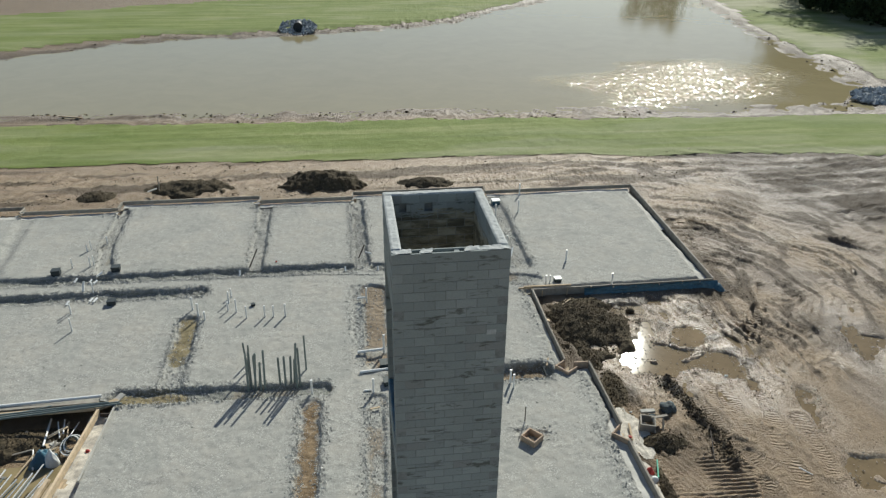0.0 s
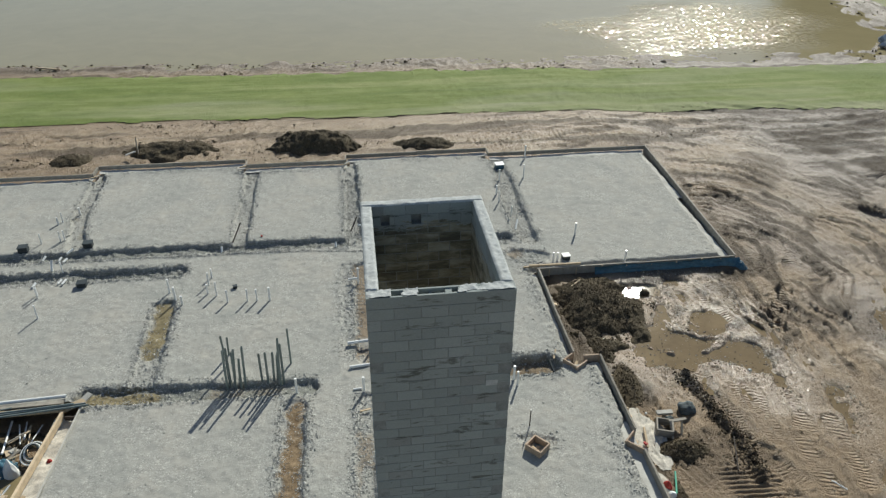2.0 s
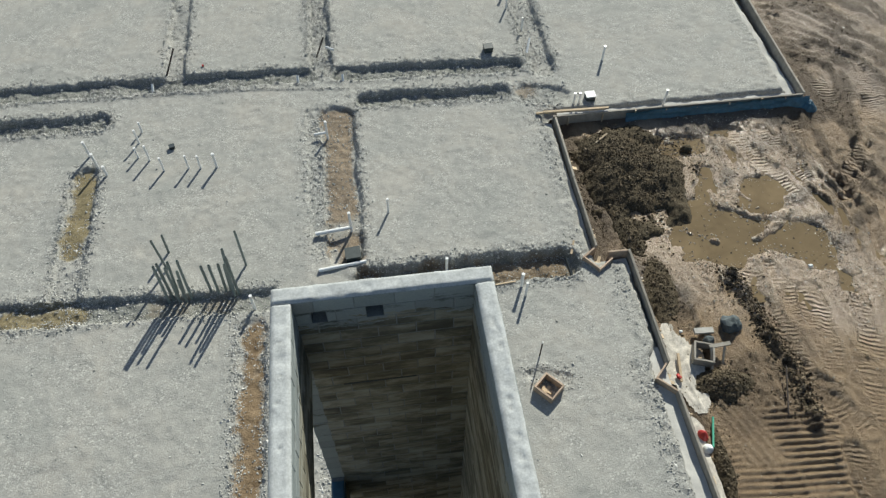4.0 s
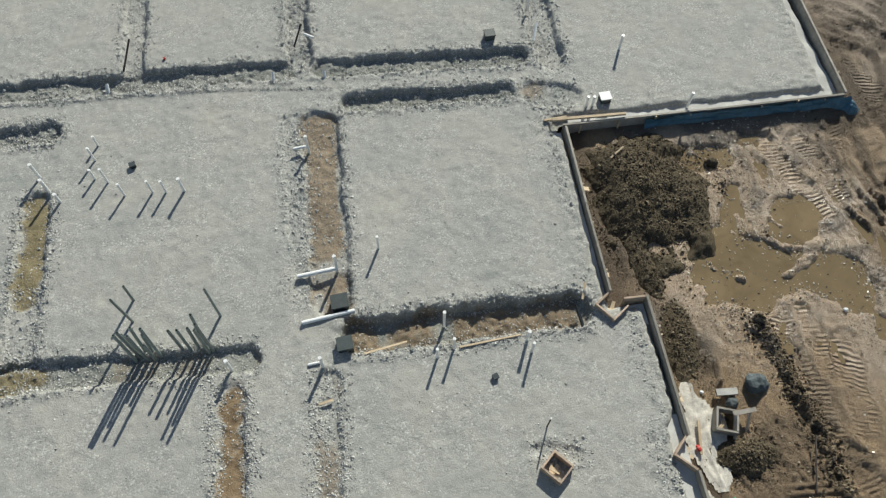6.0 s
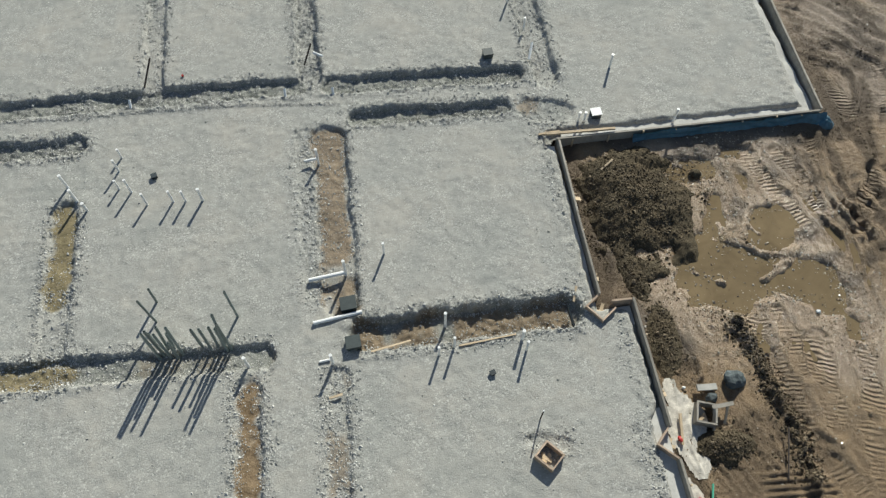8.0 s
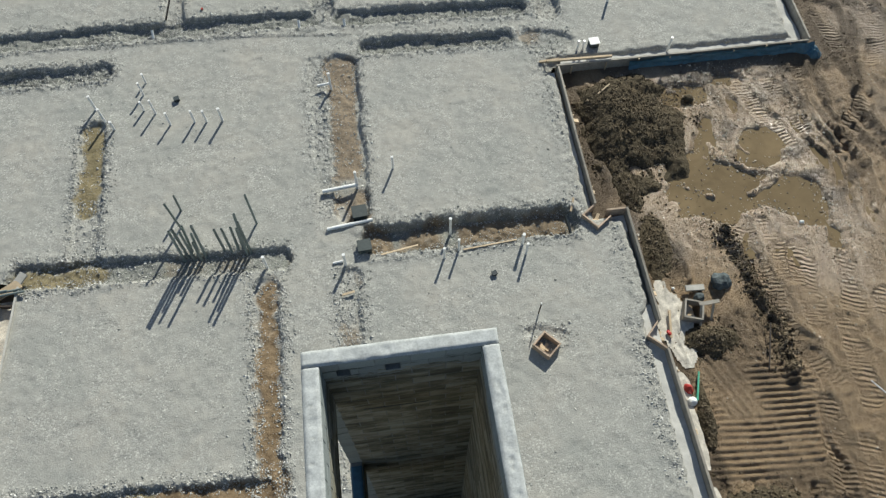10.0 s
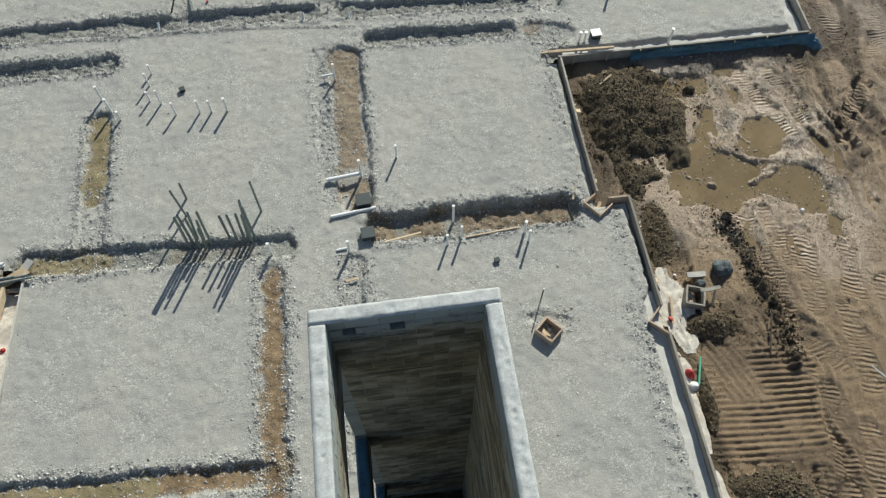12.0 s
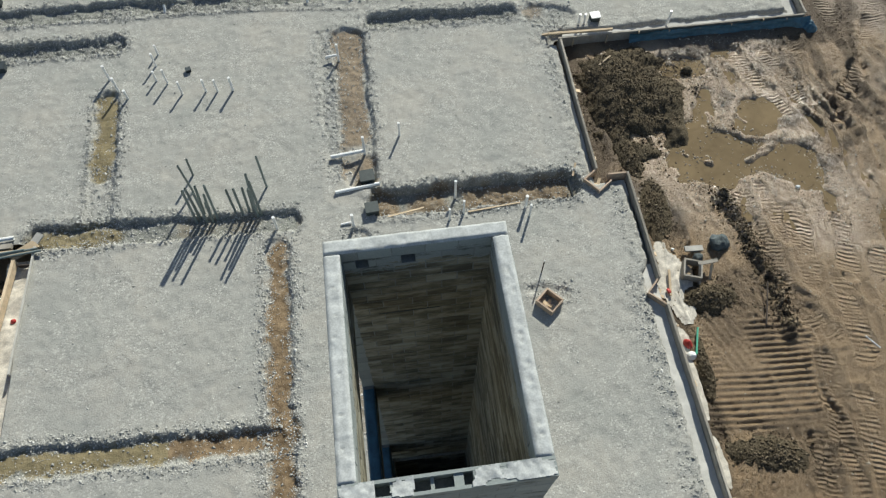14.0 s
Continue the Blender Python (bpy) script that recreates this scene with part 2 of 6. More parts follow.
M_GRAVEL, M_MUD, M_SOIL, M_GRASS = gravel_material(), mud_material(), soil_material(), grass_material()
M_POND = water_material("pond_water", (0.30, 0.255, 0.145), 2.2, 1.0, 0.08, 0.14, 1.0)
M_PUDDLE = water_material("puddle_water", (0.19, 0.140, 0.078), 3.0, 0.05, 0.04, 0.012)
M_TRENCH_WATER = water_material("trench_water", (0.27, 0.215, 0.115), 4.0, 0.2, 0.14, 0.02)
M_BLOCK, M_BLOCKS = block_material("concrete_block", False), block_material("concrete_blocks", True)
M_MORTAR = plain("mortar", (0.25, 0.262, 0.252), 0.95, 0.1, var=0.3, rnd=0.0)
M_GROUT = plain("pale_grout", (0.45, 0.465, 0.455), 0.95, 0.1, var=0.30, scale=7, grain=45, rnd=0.0, bumpy=0.25)
M_CONC = plain("poured_concrete", (0.44, 0.425, 0.385), 0.9, 0.2, var=0.25, scale=3, rnd=0.05)
M_FOOTING = plain("footing_concrete", (0.50, 0.49, 0.455), 0.9, 0.2, var=0.22, scale=3, rnd=0.05)
M_SAND = plain("sandy_concrete", (0.55, 0.51, 0.44), 0.9, 0.2, var=0.4, scale=6, grain=40, rnd=0.0, bumpy=0.7)
M_BOARD = plain("weathered_board", (0.30, 0.275, 0.235), 0.85, 0.2, var=0.3, scale=4, rnd=0.22)
M_LUMBER = plain("fresh_lumber", (0.56, 0.44, 0.30), 0.8, 0.2, var=0.25, scale=5, rnd=0.2)
M_REDWOOD = plain("form_lumber", (0.46, 0.35, 0.26), 0.8, 0.2, var=0.3, scale=5, rnd=0.15)
M_PVC = plain("white_pvc", (0.80, 0.80, 0.78), 0.35, 0.5, var=0.06, rnd=0.04, bumpy=0)
M_CONDUIT = plain("grey_conduit", (0.19, 0.225, 0.215), 0.45, 0.45, var=0.15, rnd=0.15, bumpy=0)
M_BLUE = plain("blue_plastic_sheet", (0.04, 0.115, 0.165), 0.4, 0.5, var=0.4, scale=6, rnd=0.1)
M_BLACK = plain("dark_box", (0.035, 0.045, 0.05), 0.6, 0.4, var=0.3, rnd=0.2)
M_GREYBOX = plain("grey_box", (0.05, 0.063, 0.062), 0.6, 0.4, var=0.25, rnd=0.1)
M_WHITE = plain("white_plastic", (0.78, 0.79, 0.77), 0.5, 0.4, var=0.1, rnd=0.05)
M_RED = plain("red_plastic", (0.42, 0.04, 0.035), 0.5, 0.4, var=0.2, rnd=0.1)
M_GREEN = plain("green_plastic", (0.10, 0.45, 0.30), 0.5, 0.4, var=0.15, rnd=0.1)
M_STEEL = plain("rusty_steel", (0.07, 0.055, 0.045), 0.75, 0.4, var=0.4, rnd=0.2)
M_ROCK = plain("blue_grey_stone", (0.10, 0.118, 0.12), 0.85, 0.25, var=0.45, scale=5, rnd=0.25)
M_STONE = chips_material("loose_stone", [(0.0, (0.22, 0.22, 0.20)), (0.5, (0.37, 0.365, 0.335)), (0.85, (0.47, 0.46, 0.43)), (1.0, (0.68, 0.665, 0.62))])
M_CLOD = chips_material("earth_clods", [(0.0, (0.038, 0.029, 0.018)), (0.6, (0.098, 0.076, 0.048)), (1.0, (0.24, 0.19, 0.13))])
M_RIPRAP = chips_material("riprap_stone", [(0.0, (0.17, 0.195, 0.21)), (0.6, (0.34, 0.37, 0.39)), (1.0, (0.55, 0.57, 0.58))])
M_BARK = plain("bark", (0.07, 0.055, 0.04), 0.95, 0.1, var=0.4, rnd=0.1)
M_LEAF = plain("dark_foliage", (0.035, 0.055, 0.022), 0.8, 0.2, var=0.5, scale=1.5, rnd=0.2, bumpy=0)


# ---------------------------------------------------------------- small builders
def thing(name, at, label, category, group="", kind=""):
    ob = new(name)
    ob.location = at
    ob.empty_display_size = 0.1
    return tagged(ob, label, category, group, kind)


def spot(ob):
    """The world place of a thing or part (none of them is turned while it is built)."""
    p = Vector(ob.location)
    while ob.parent:
        ob = ob.parent
        p += Vector(ob.location)
    return p


def part(name, bm, material, parent, label="", kind=""):
    """Links a bmesh given in world places as one mesh under a thing or a part."""
    me = bpy.data.meshes.new(name)
    if parent:
        bmesh.ops.translate(bm, verts=bm.verts, vec=-spot(parent))
    bm.to_mesh(me)
    bm.free()
    me.materials.append(material)
    ob = new(name, me)
    ob.parent = parent
    return tagged(ob, label, kind=kind)


def box(bm, x0, x1, y0, y1, z0, z1):
    v = [bm.verts.new(p) for p in ((x0, y0, z0), (x1, y0, z0), (x1, y1, z0), (x0, y1, z0), (x0, y0, z1), (x1, y0, z1), (x1, y1, z1), (x0, y1, z1))]
    for f in ((3, 2, 1, 0), (4, 5, 6, 7), (0, 1, 5, 4), (1, 2, 6, 5), (2, 3, 7, 6), (3, 0, 4, 7)):
        bm.faces.new([v[i] for i in f])


def bar(bm, p, q, w, h, wear=0.0):
    """A squared timber from p to q, w wide and h high, its ends a little worn."""
    p, q = Vector(p), Vector(q)
    d = (q - p).normalized()
    side = d.cross(Vector((0, 0, 1)))
    side = Vector((1, 0, 0)) if side.length < 1e-4 else side.normalized()
    up = side.cross(d)
    v = []
    for e in (p, q):
        for a, b in ((-1, -1), (1, -1), (1, 1), (-1, 1)):
            k = Vector([random.uniform(-wear, wear) for _ in range(3)])
            v.append(bm.verts.new(e + side * a * w / 2 + up * b * h / 2 + k))
    for f in ((0, 1, 2, 3), (7, 6, 5, 4), (0, 4, 5, 1), (1, 5, 6, 2), (2, 6, 7, 3), (3, 7, 4, 0)):
        bm.faces.new([v[i] for i in f])
    bmesh.ops.recalc_face_normals(bm, faces=bm.faces)


def tube(bm, p, q, r, n=10, hollow=True):
    """A pipe from p to q with an open, dished end."""
    p, q = Vector(p), Vector(q)
    d = (q - p).normalized()
    a = d.orthogonal().normalized()
    b = d.cross(a)
    rings = []
    spec = [(p, r), (q, r)] + ([(q, r * 0.8), (q - d * r * 1.5, r * 0.8)] if hollow else [])
    for c, k in spec:
        rings.append([bm.verts.new(c + (a * math.cos(t) + b * math.sin(t)) * k) for t in [2 * math.pi * i / n for i in range(n)]])
    for r0, r1 in zip(rings, rings[1:]):
        for i in range(n):
            bm.faces.new((r0[i], r0[(i + 1) % n], r1[(i + 1) % n], r1[i]))
    bm.faces.new(rings[-1])
    bm.faces.new(rings[0][::-1])


# ---------------------------------------------------------------- height fields
def vnoise(x, y, seed=0):
    """Smooth value noise on arrays, about -1 to 1."""
    xi, yi = np.floor(x).astype(np.int64), np.floor(y).astype(np.int64)
    fx, fy = x - xi, y - yi
    fx, fy = fx * fx * (3 - 2 * fx), fy * fy * (3 - 2 * fy)

    def lattice(i, j):
        n = (i * 374761393 + j * 668265263 + seed * 974634777) & 0x7FFFFFFF
        n = ((n ^ (n >> 13)) * 1274126177) & 0x7FFFFFFF
        n = (n ^ (n >> 16)) & 0xFFFF
        return n / 32767.5 - 1
    a, b = lattice(xi, yi), lattice(xi + 1, yi)
    c, d = lattice(xi, yi + 1), lattice(xi + 1, yi + 1)
    return (a * (1 - fx) + b * fx) * (1 - fy) + (c * (1 - fx) + d * fx) * fy


def fbm(x, y, octaves=4, seed=0, gain=0.5):
    s, k = 0, 1.0
    for o in range(octaves):
        s = s + k * vnoise(x * 2 ** o + 17.3 * o, y * 2 ** o - 9.1 * o, seed + o)
        k *= gain
    return s


def step(a, b, v):
    t = np.clip((v - a) / (b - a), 0, 1)
    return t * t * (3 - 2 * t)


def seg_dist(x, y, x0, y0, x1, y1):
    dx, dy = x1 - x0, y1 - y0
    t = np.clip(((x - x0) * dx + (y - y0) * dy) / (dx * dx + dy * dy + 1e-9), 0, 1)
    return np.hypot(x - x0 - t * dx, y - y0 - t * dy)


def line_dist(x, y, line):
    """Distance to a bent line."""
    return functools.reduce(np.minimum, [seg_dist(x, y, *p, *q) for p, q in zip(line, line[1:])])


def poly_dist(x, y, poly):
    """Signed distance to a polygon, minus inside."""
    d = np.full(x.shape, 1e9)
    inside = np.zeros(x.shape, bool)
    for (x0, y0), (x1, y1) in zip(poly, poly[1:] + poly[:1]):
        d = np.minimum(d, seg_dist(x, y, x0, y0, x1, y1))
        cross = ((y0 > y) != (y1 > y)) & (x < (x1 - x0) * (y - y0) / (y1 - y0 + 1e-12) + x0)
        inside ^= cross
    return np.where(inside, -d, d)


def sheet(name, X, Y, Z, keep, material, attrs=None):
    """A mesh from a grid of heights; keep: which of its cells are built."""
    ny, nx = X.shape
    idx = np.arange(nx * ny).reshape(ny, nx)
    quads = np.stack([idx[:-1, :-1], idx[:-1, 1:], idx[1:, 1:], idx[1:, :-1]], -1)[keep]
    used, inv = np.unique(quads, return_inverse=True)
    co = np.stack([X.ravel(), Y.ravel(), Z.ravel()], -1)[used]
    quads = inv.reshape(-1, 4)
    me = bpy.data.meshes.new(name)
    me.vertices.add(len(co))
    me.vertices.foreach_set("co", co.astype(np.float32).ravel())
    me.loops.add(quads.size)
    me.loops.foreach_set("vertex_index", quads.astype(np.int32).ravel())
    me.polygons.add(len(quads))
    me.polygons.foreach_set("loop_start", np.arange(0, quads.size, 4, dtype=np.int32))
    me.update(calc_edges=True)
    me.polygons.foreach_set("use_smooth", np.ones(len(quads), dtype=bool))
    for k, v in (attrs or {}).items():
        a = me.attributes.new(k, "FLOAT", "POINT")
        a.data.foreach_set("value", v.ravel()[used].astype(np.float32))
    me.materials.append(material)
    return new(name, me)


def spread(parts):
    out = []
    for a, b, s in parts:
        out.append(np.arange(a, b, s))
    return np.concatenate(out)


def cells(mask):
    """Grid cells all of whose corners are in the mask."""
    return mask[:-1, :-1] & mask[:-1, 1:] & mask[1:, 1:] & mask[1:, :-1]


def scatter(name, P, S, material, seed, flat=0.7):
    """Many small angular stones or clods as one mesh: places P and sizes S."""
    rng = np.random.RandomState(seed)
    n = len(P)
    base = np.array([(1, 0, 0), (-1, 0, 0), (0, 1, 0), (0, -1, 0), (0, 0, 1), (0, 0, -1)], float)
    tri = np.array([(0, 2, 4), (2, 1, 4), (1, 3, 4), (3, 0, 4), (2, 0, 5), (1, 2, 5), (3, 1, 5), (0, 3, 5)])
    v = base[None] * rng.uniform(0.55, 1.15, (n, 6, 1)) + rng.uniform(-0.28, 0.28, (n, 6, 3))
    a = rng.uniform(0, 2 * np.pi, n)
    c, s = np.cos(a)[:, None], np.sin(a)[:, None]
    v = np.stack([v[..., 0] * c - v[..., 1] * s, v[..., 0] * s + v[..., 1] * c, v[..., 2] * flat], -1)
    v = v * S[:, None, None] + P[:, None, :]
    f = (tri[None] + 6 * np.arange(n)[:, None, None]).reshape(-1, 3)
    me = bpy.data.meshes.new(name)
    me.from_pydata(v.reshape(-1, 3).tolist(), [], f.tolist())
    me.materials.append(material)
    return new(name, me)

# ---------------------------------------------------------------- plan
PAD = [(-40, -12), (7.58, -12), (7.62, 15.62), (6.70, 15.62), (6.78, 21.55), (15.68, 21.55), (16.22, 33.75), (6.92, 33.75), (6.92, 34.45),
       (-1.20, 34.45), (-1.20, 33.75), (-6.75, 33.75), (-6.75, 34.45), (-14.7, 34.45), (-14.7, 33.45), (-22.0, 33.45), (-22.0, 34.2), (-40, 34.2)]
POND = [(-140, 66), (-60, 60), (-31, 58.2), (-12, 56.7), (8, 56), (29, 54.9), (45.5, 54.1), (49.6, 59.1), (52.4, 69.2), (53, 77), (57.2, 98), (63.3, 122),
        (72, 160), (50, 165), (34.3, 124), (26.3, 115.8), (14.8, 103), (6, 98.8), (-9.6, 94), (-24, 92.3), (-33, 87.6), (-40.4, 81.7), (-60, 76), (-140, 80)]
PIT = (-18.0, -10.15, 10.0, 15.72)
PUDDLES = [[(11.3, 19.1), (11.7, 19.2), (11.6, 18.5), (11.5, 17.9), (11.2, 17.4), (11.8, 17.0), (12.2, 16.7), (12.9, 16.6), (13.5, 16.4), (14.0, 16.1), (14.1, 15.6), (14.0, 14.7), (14.3, 14.3),
            (14.0, 13.6), (13.5, 13.8), (13.6, 14.4), (13.0, 14.6), (12.8, 15.1), (12.1, 15.4), (11.4, 15.3), (10.9, 15.0), (10.0, 15.2), (9.4, 15.4), (9.1, 16.1), (9.2, 17.0), (9.9, 17.6), (10.6, 18.0)],
           [(12.2, 18.2), (12.5, 18.4), (13.1, 18.4), (13.5, 18.1), (13.6, 17.6), (13.2, 16.9), (12.8, 16.8), (12.3, 16.9), (11.8, 17.2), (11.8, 17.7)],
           [(9.8, 20.5), (11.0, 20.6), (11.7, 20.4), (11.6, 19.8), (10.4, 19.6), (9.8, 19.7)],
           [(12.2, 21.0), (13.4, 20.9), (13.2, 20.4), (12.0, 20.5)],
           [(20.5, 18.7), (20.1, 17.5), (20.5, 17.7), (20.5, 16.9), (21.2, 16.5), (19.9, 15.0), (19.0, 14.9), (19.4, 16.3), (19.5, 17.2)],
           [(15.4, 13.8), (15.9, 13.5), (15.6, 12.6), (15.0, 11.3), (14.6, 11.4), (14.9, 12.2), (14.8, 12.9)],
           [(15.0, 10.3), (16.4, 10.0), (16.6, 8.8), (15.1, 8.4), (14.5, 8.6), (14.6, 9.6)]]
ROAD = [(25.5, 38.5), (25.2, 35.6), (26.1, 33.8), (27.2, 31.2), (28.0, 28.5), (28.6, 27.1), (34, 27.5), (70, 34), (70, 38), (31.5, 38.6)]
# mud ridges squeezed up in the puddle, rows of dark clods, crawler tracks with rib prints
RIDGES = [[(11.75, 18.6), (11.7, 17.9), (11.3, 17.4), (11.8, 17.08), (12.25, 16.8), (12.9, 16.72), (13.3, 16.95), (13.65, 17.5), (13.9, 17.6), (14.4, 17.75), (15.4, 18.05), (16.3, 18.3)],
          [(9.6, 14.75), (10.2, 14.78), (10.8, 14.75), (11.3, 15.1)], [(9.8, 16.6), (10.1, 16.35), (10.6, 16.15)],
          [(12.8, 16.5), (12.35, 16.16), (11.8, 15.98)], [(15.4, 19.1), (16.25, 19.35), (17.0, 19.75)], [(9.9, 16.5), (10.3, 16.2), (10.7, 16.0)], [(11.9, 18.2), (12.1, 17.7), (12.3, 17.5)]]
ROWS = [(11.87, 20.0, 12.03, 19.1), (12.03, 19.1, 11.9, 18.4), (13.8, 16.3, 14.4, 16.55), (14.3, 15.55, 15.0, 15.9), (15.0, 15.9, 15.7, 16.5), (14.3, 20.0, 14.9, 20.15), (13.7, 17.3, 14.3, 17.6),
        (18.95, 27.9, 20.05, 27.85), (19.05, 27.2, 19.95, 27.35), (18.85, 26.2, 19.05, 25.3), (17.45, 24.8, 18.75, 24.7), (18.75, 24.7, 19.3, 24.2), (17.3, 23.9, 18.4, 23.5), (17.4, 21.6, 18.2, 21.7),
        (17.7, 28.85, 18.55, 28.85), (17.35, 27.4, 18.2, 27.45), (21.8, 25.5, 20.6, 23.7), (20.6, 23.7, 19.6, 21.4), (16.7, 26.5, 16.9, 24.0), (17.0, 30.5, 16.8, 28.5)]
TRACKS = [((11.2, 15.0), (11.4, 11.5)), ((11.85, 14.9), (12.1, 13.2)), ((12.6, 13.9), (12.2, 11.5)), ((13.75, 13.3), (13.4, 11.8)), ((11.6, 9.2), (11.18, 6.7)), ((10.44, 7.0), (10.57, 4.5)), ((11.08, 6.6), (11.13, 4.5)), ((12.1, 8.0), (11.85, 5.5)), ((11.6, 10.65), (12.1, 9.9)), ((12.9, 20.2), (13.7, 17.7)), ((13.9, 20.3), (14.4, 18.3)), ((17.05, 23.1), (17.0, 21.7)),
          ((15.3, 17.3), (17.0, 19.2)), ((14.4, 12.0), (14.0, 9.5)), ((12.9, 11.4), (12.8, 9.2))]
BERM = [(10.45, 14.7), (10.8, 13.9), (10.8, 12.9), (11.0, 12.0), (11.1, 11.4), (11.0, 10.7), (10.9, 10.0)]
# footing trenches in the stone: x0, y0, x1, y1, half width, depth, how much bare earth
TRENCHES = [(-30, 25.35, -7.2, 25.20, 0.36, 0.21, 0.15), (-7.2, 25.20, -1.5, 25.00, 0.36, 0.23, 0.15), (-0.2, 24.90, 6.0, 24.65, 0.33, 0.23, 0.25),
            (-30, 23.80, -8.5, 23.45, 0.34, 0.23, 0.1), (0.45, 23.42, 5.3, 23.20, 0.31, 0.24, 0.3),
            (-0.55, 22.6, -0.50, 16.9, 0.56, 0.16, 0.80), (0.1, 15.68, 5.75, 15.66, 0.48, 0.34, 0.82),
            (-8.5, 20.9, -8.45, 18.0, 0.40, 0.13, 1.0), (-8.45, 18.0, -8.45, 16.2, 0.36, 0.08, 0.35), (-10.1, 15.78, -8.1, 15.72, 0.40, 0.20, 0.95), (-8.1, 15.70, -2.7, 15.48, 0.34, 0.19, 0.4),
            (-3.12, 14.5, -3.15, -10, 0.35, 0.10, 1.0), (-0.75, 14.6, -1.0, 9.0, 0.28, 0.09, 0.6), (-12, 9.25, -3.4, 8.97, 0.36, 0.15, 1.0),
            (-14.35, 33.2, -14.1, 29, 0.30, 0.15, 0.2), (-14.1, 29, -13.5, 26, 0.36, 0.18, 0.5), (-6.35, 33.4, -6.2, 25.4, 0.35, 0.18, 0.1),
            (-1.05, 33.2, -0.95, 25.3, 0.35, 0.22, 0.25), (7.15, 33.0, 7.2, 30.5, 0.36, 0.16, 0.2), (7.2, 30.5, 7.0, 27.0, 0.40, 0.18, 0.25), (7.0, 27.0, 7.05, 24.3, 0.44, 0.17, 0.25), (-19.6, 33.2, -18.6, 25.5, 0.34, 0.15, 0.1),
            (6.2, 23.0, 7.2, 22.7, 0.45, 0.09, 0.6), (4.1, 12.2, 4.85, 12.0, 0.14, 0.06, 0.0), (-1.3, 22.9, -1.25, 17.2, 0.25, 0.06, 0.0)]

# a thin bead of stones left by the rake
RAKED = [(-30, 25.0), (-10.4, 24.7), (-8.7, 24.62), (-7.0, 24.58), (-4.7, 24.5), (-2.9, 24.38), (-1.6, 24.2), (0.0, 24.02)]


def pad_height(X, Y):
    """Height of the stone bed, how much bare earth shows, and how near a trench edge a place is."""
    wob = 0.065 * fbm(X * 1.1, Y * 1.1, 2, 5) + 0.04 * fbm(X * 7, Y * 7, 2, 9)
    z = 0.018 * fbm(X * 0.5, Y * 0.5, 3, 2) + 0.010 * fbm(X * 5, Y * 5, 3, 3)
    cut, dirt, edge, damp_shade = np.zeros_like(X), np.zeros_like(X), np.zeros_like(X), np.zeros_like(X)
    for x0, y0, x1, y1, w, dep, bare in TRENCHES:
        d = seg_dist(X, Y, x0, y0, x1, y1) + wob
        k = step(w + 0.07, w - 0.08, d)
        cut = np.maximum(cut, 0.9 * dep * k * (1 + 0.25 * fbm(X * 1.1, Y * 1.1, 2, 31)))
        dirt = np.maximum(dirt, bare * step(w + 0.05, w - 0.13, d + 0.13 * fbm(X * 3, Y * 3, 3, 41)) * step(-0.9, -0.15, fbm(X * 1.3, Y * 0.9, 3, 43) + 3.0 * (bare - 0.75)))
        edge = np.maximum(edge, (0.5 if dep < 0.2 else 1.0) * step(w + 0.50, w + 0.05, d))
        # moist tone and painted shade, only in trenches running east-west
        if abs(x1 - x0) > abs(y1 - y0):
            damp_shade = np.maximum(damp_shade, 0.8 * step(0.05, 0.16, dep * k))
    d = poly_dist(X, Y, PAD) + 0.05 * fbm(X * 1.2, Y * 1.2, 3, 21) + 0.03 * fbm(X * 6, Y * 6, 2, 22)
    d = d - 0.30 * step(21.5, 21.1, Y) * step(12.2, 12.8, Y) - 0.80 * step(-3, -6, X) * step(21.5, 21.1, Y)
    slope = step(-0.50, -0.34, d)
    z = z + 0.018 * step(0.12, 0.02, line_dist(X, Y, RAKED) + 0.04 * fbm(X * 3, Y * 3, 2, 23))
    edge = np.maximum(edge, 0.7 * step(-1.3, -0.6, d))
    cut = np.maximum(cut, 0.19 * slope)
    crumb = edge * (0.035 * fbm(X * 8, Y * 8, 2, 51) + 0.012 * fbm(X * 2, Y * 2, 2, 52))
    return z - cut + crumb, dirt, edge, damp_shade * step(-0.55, -0.7, d)


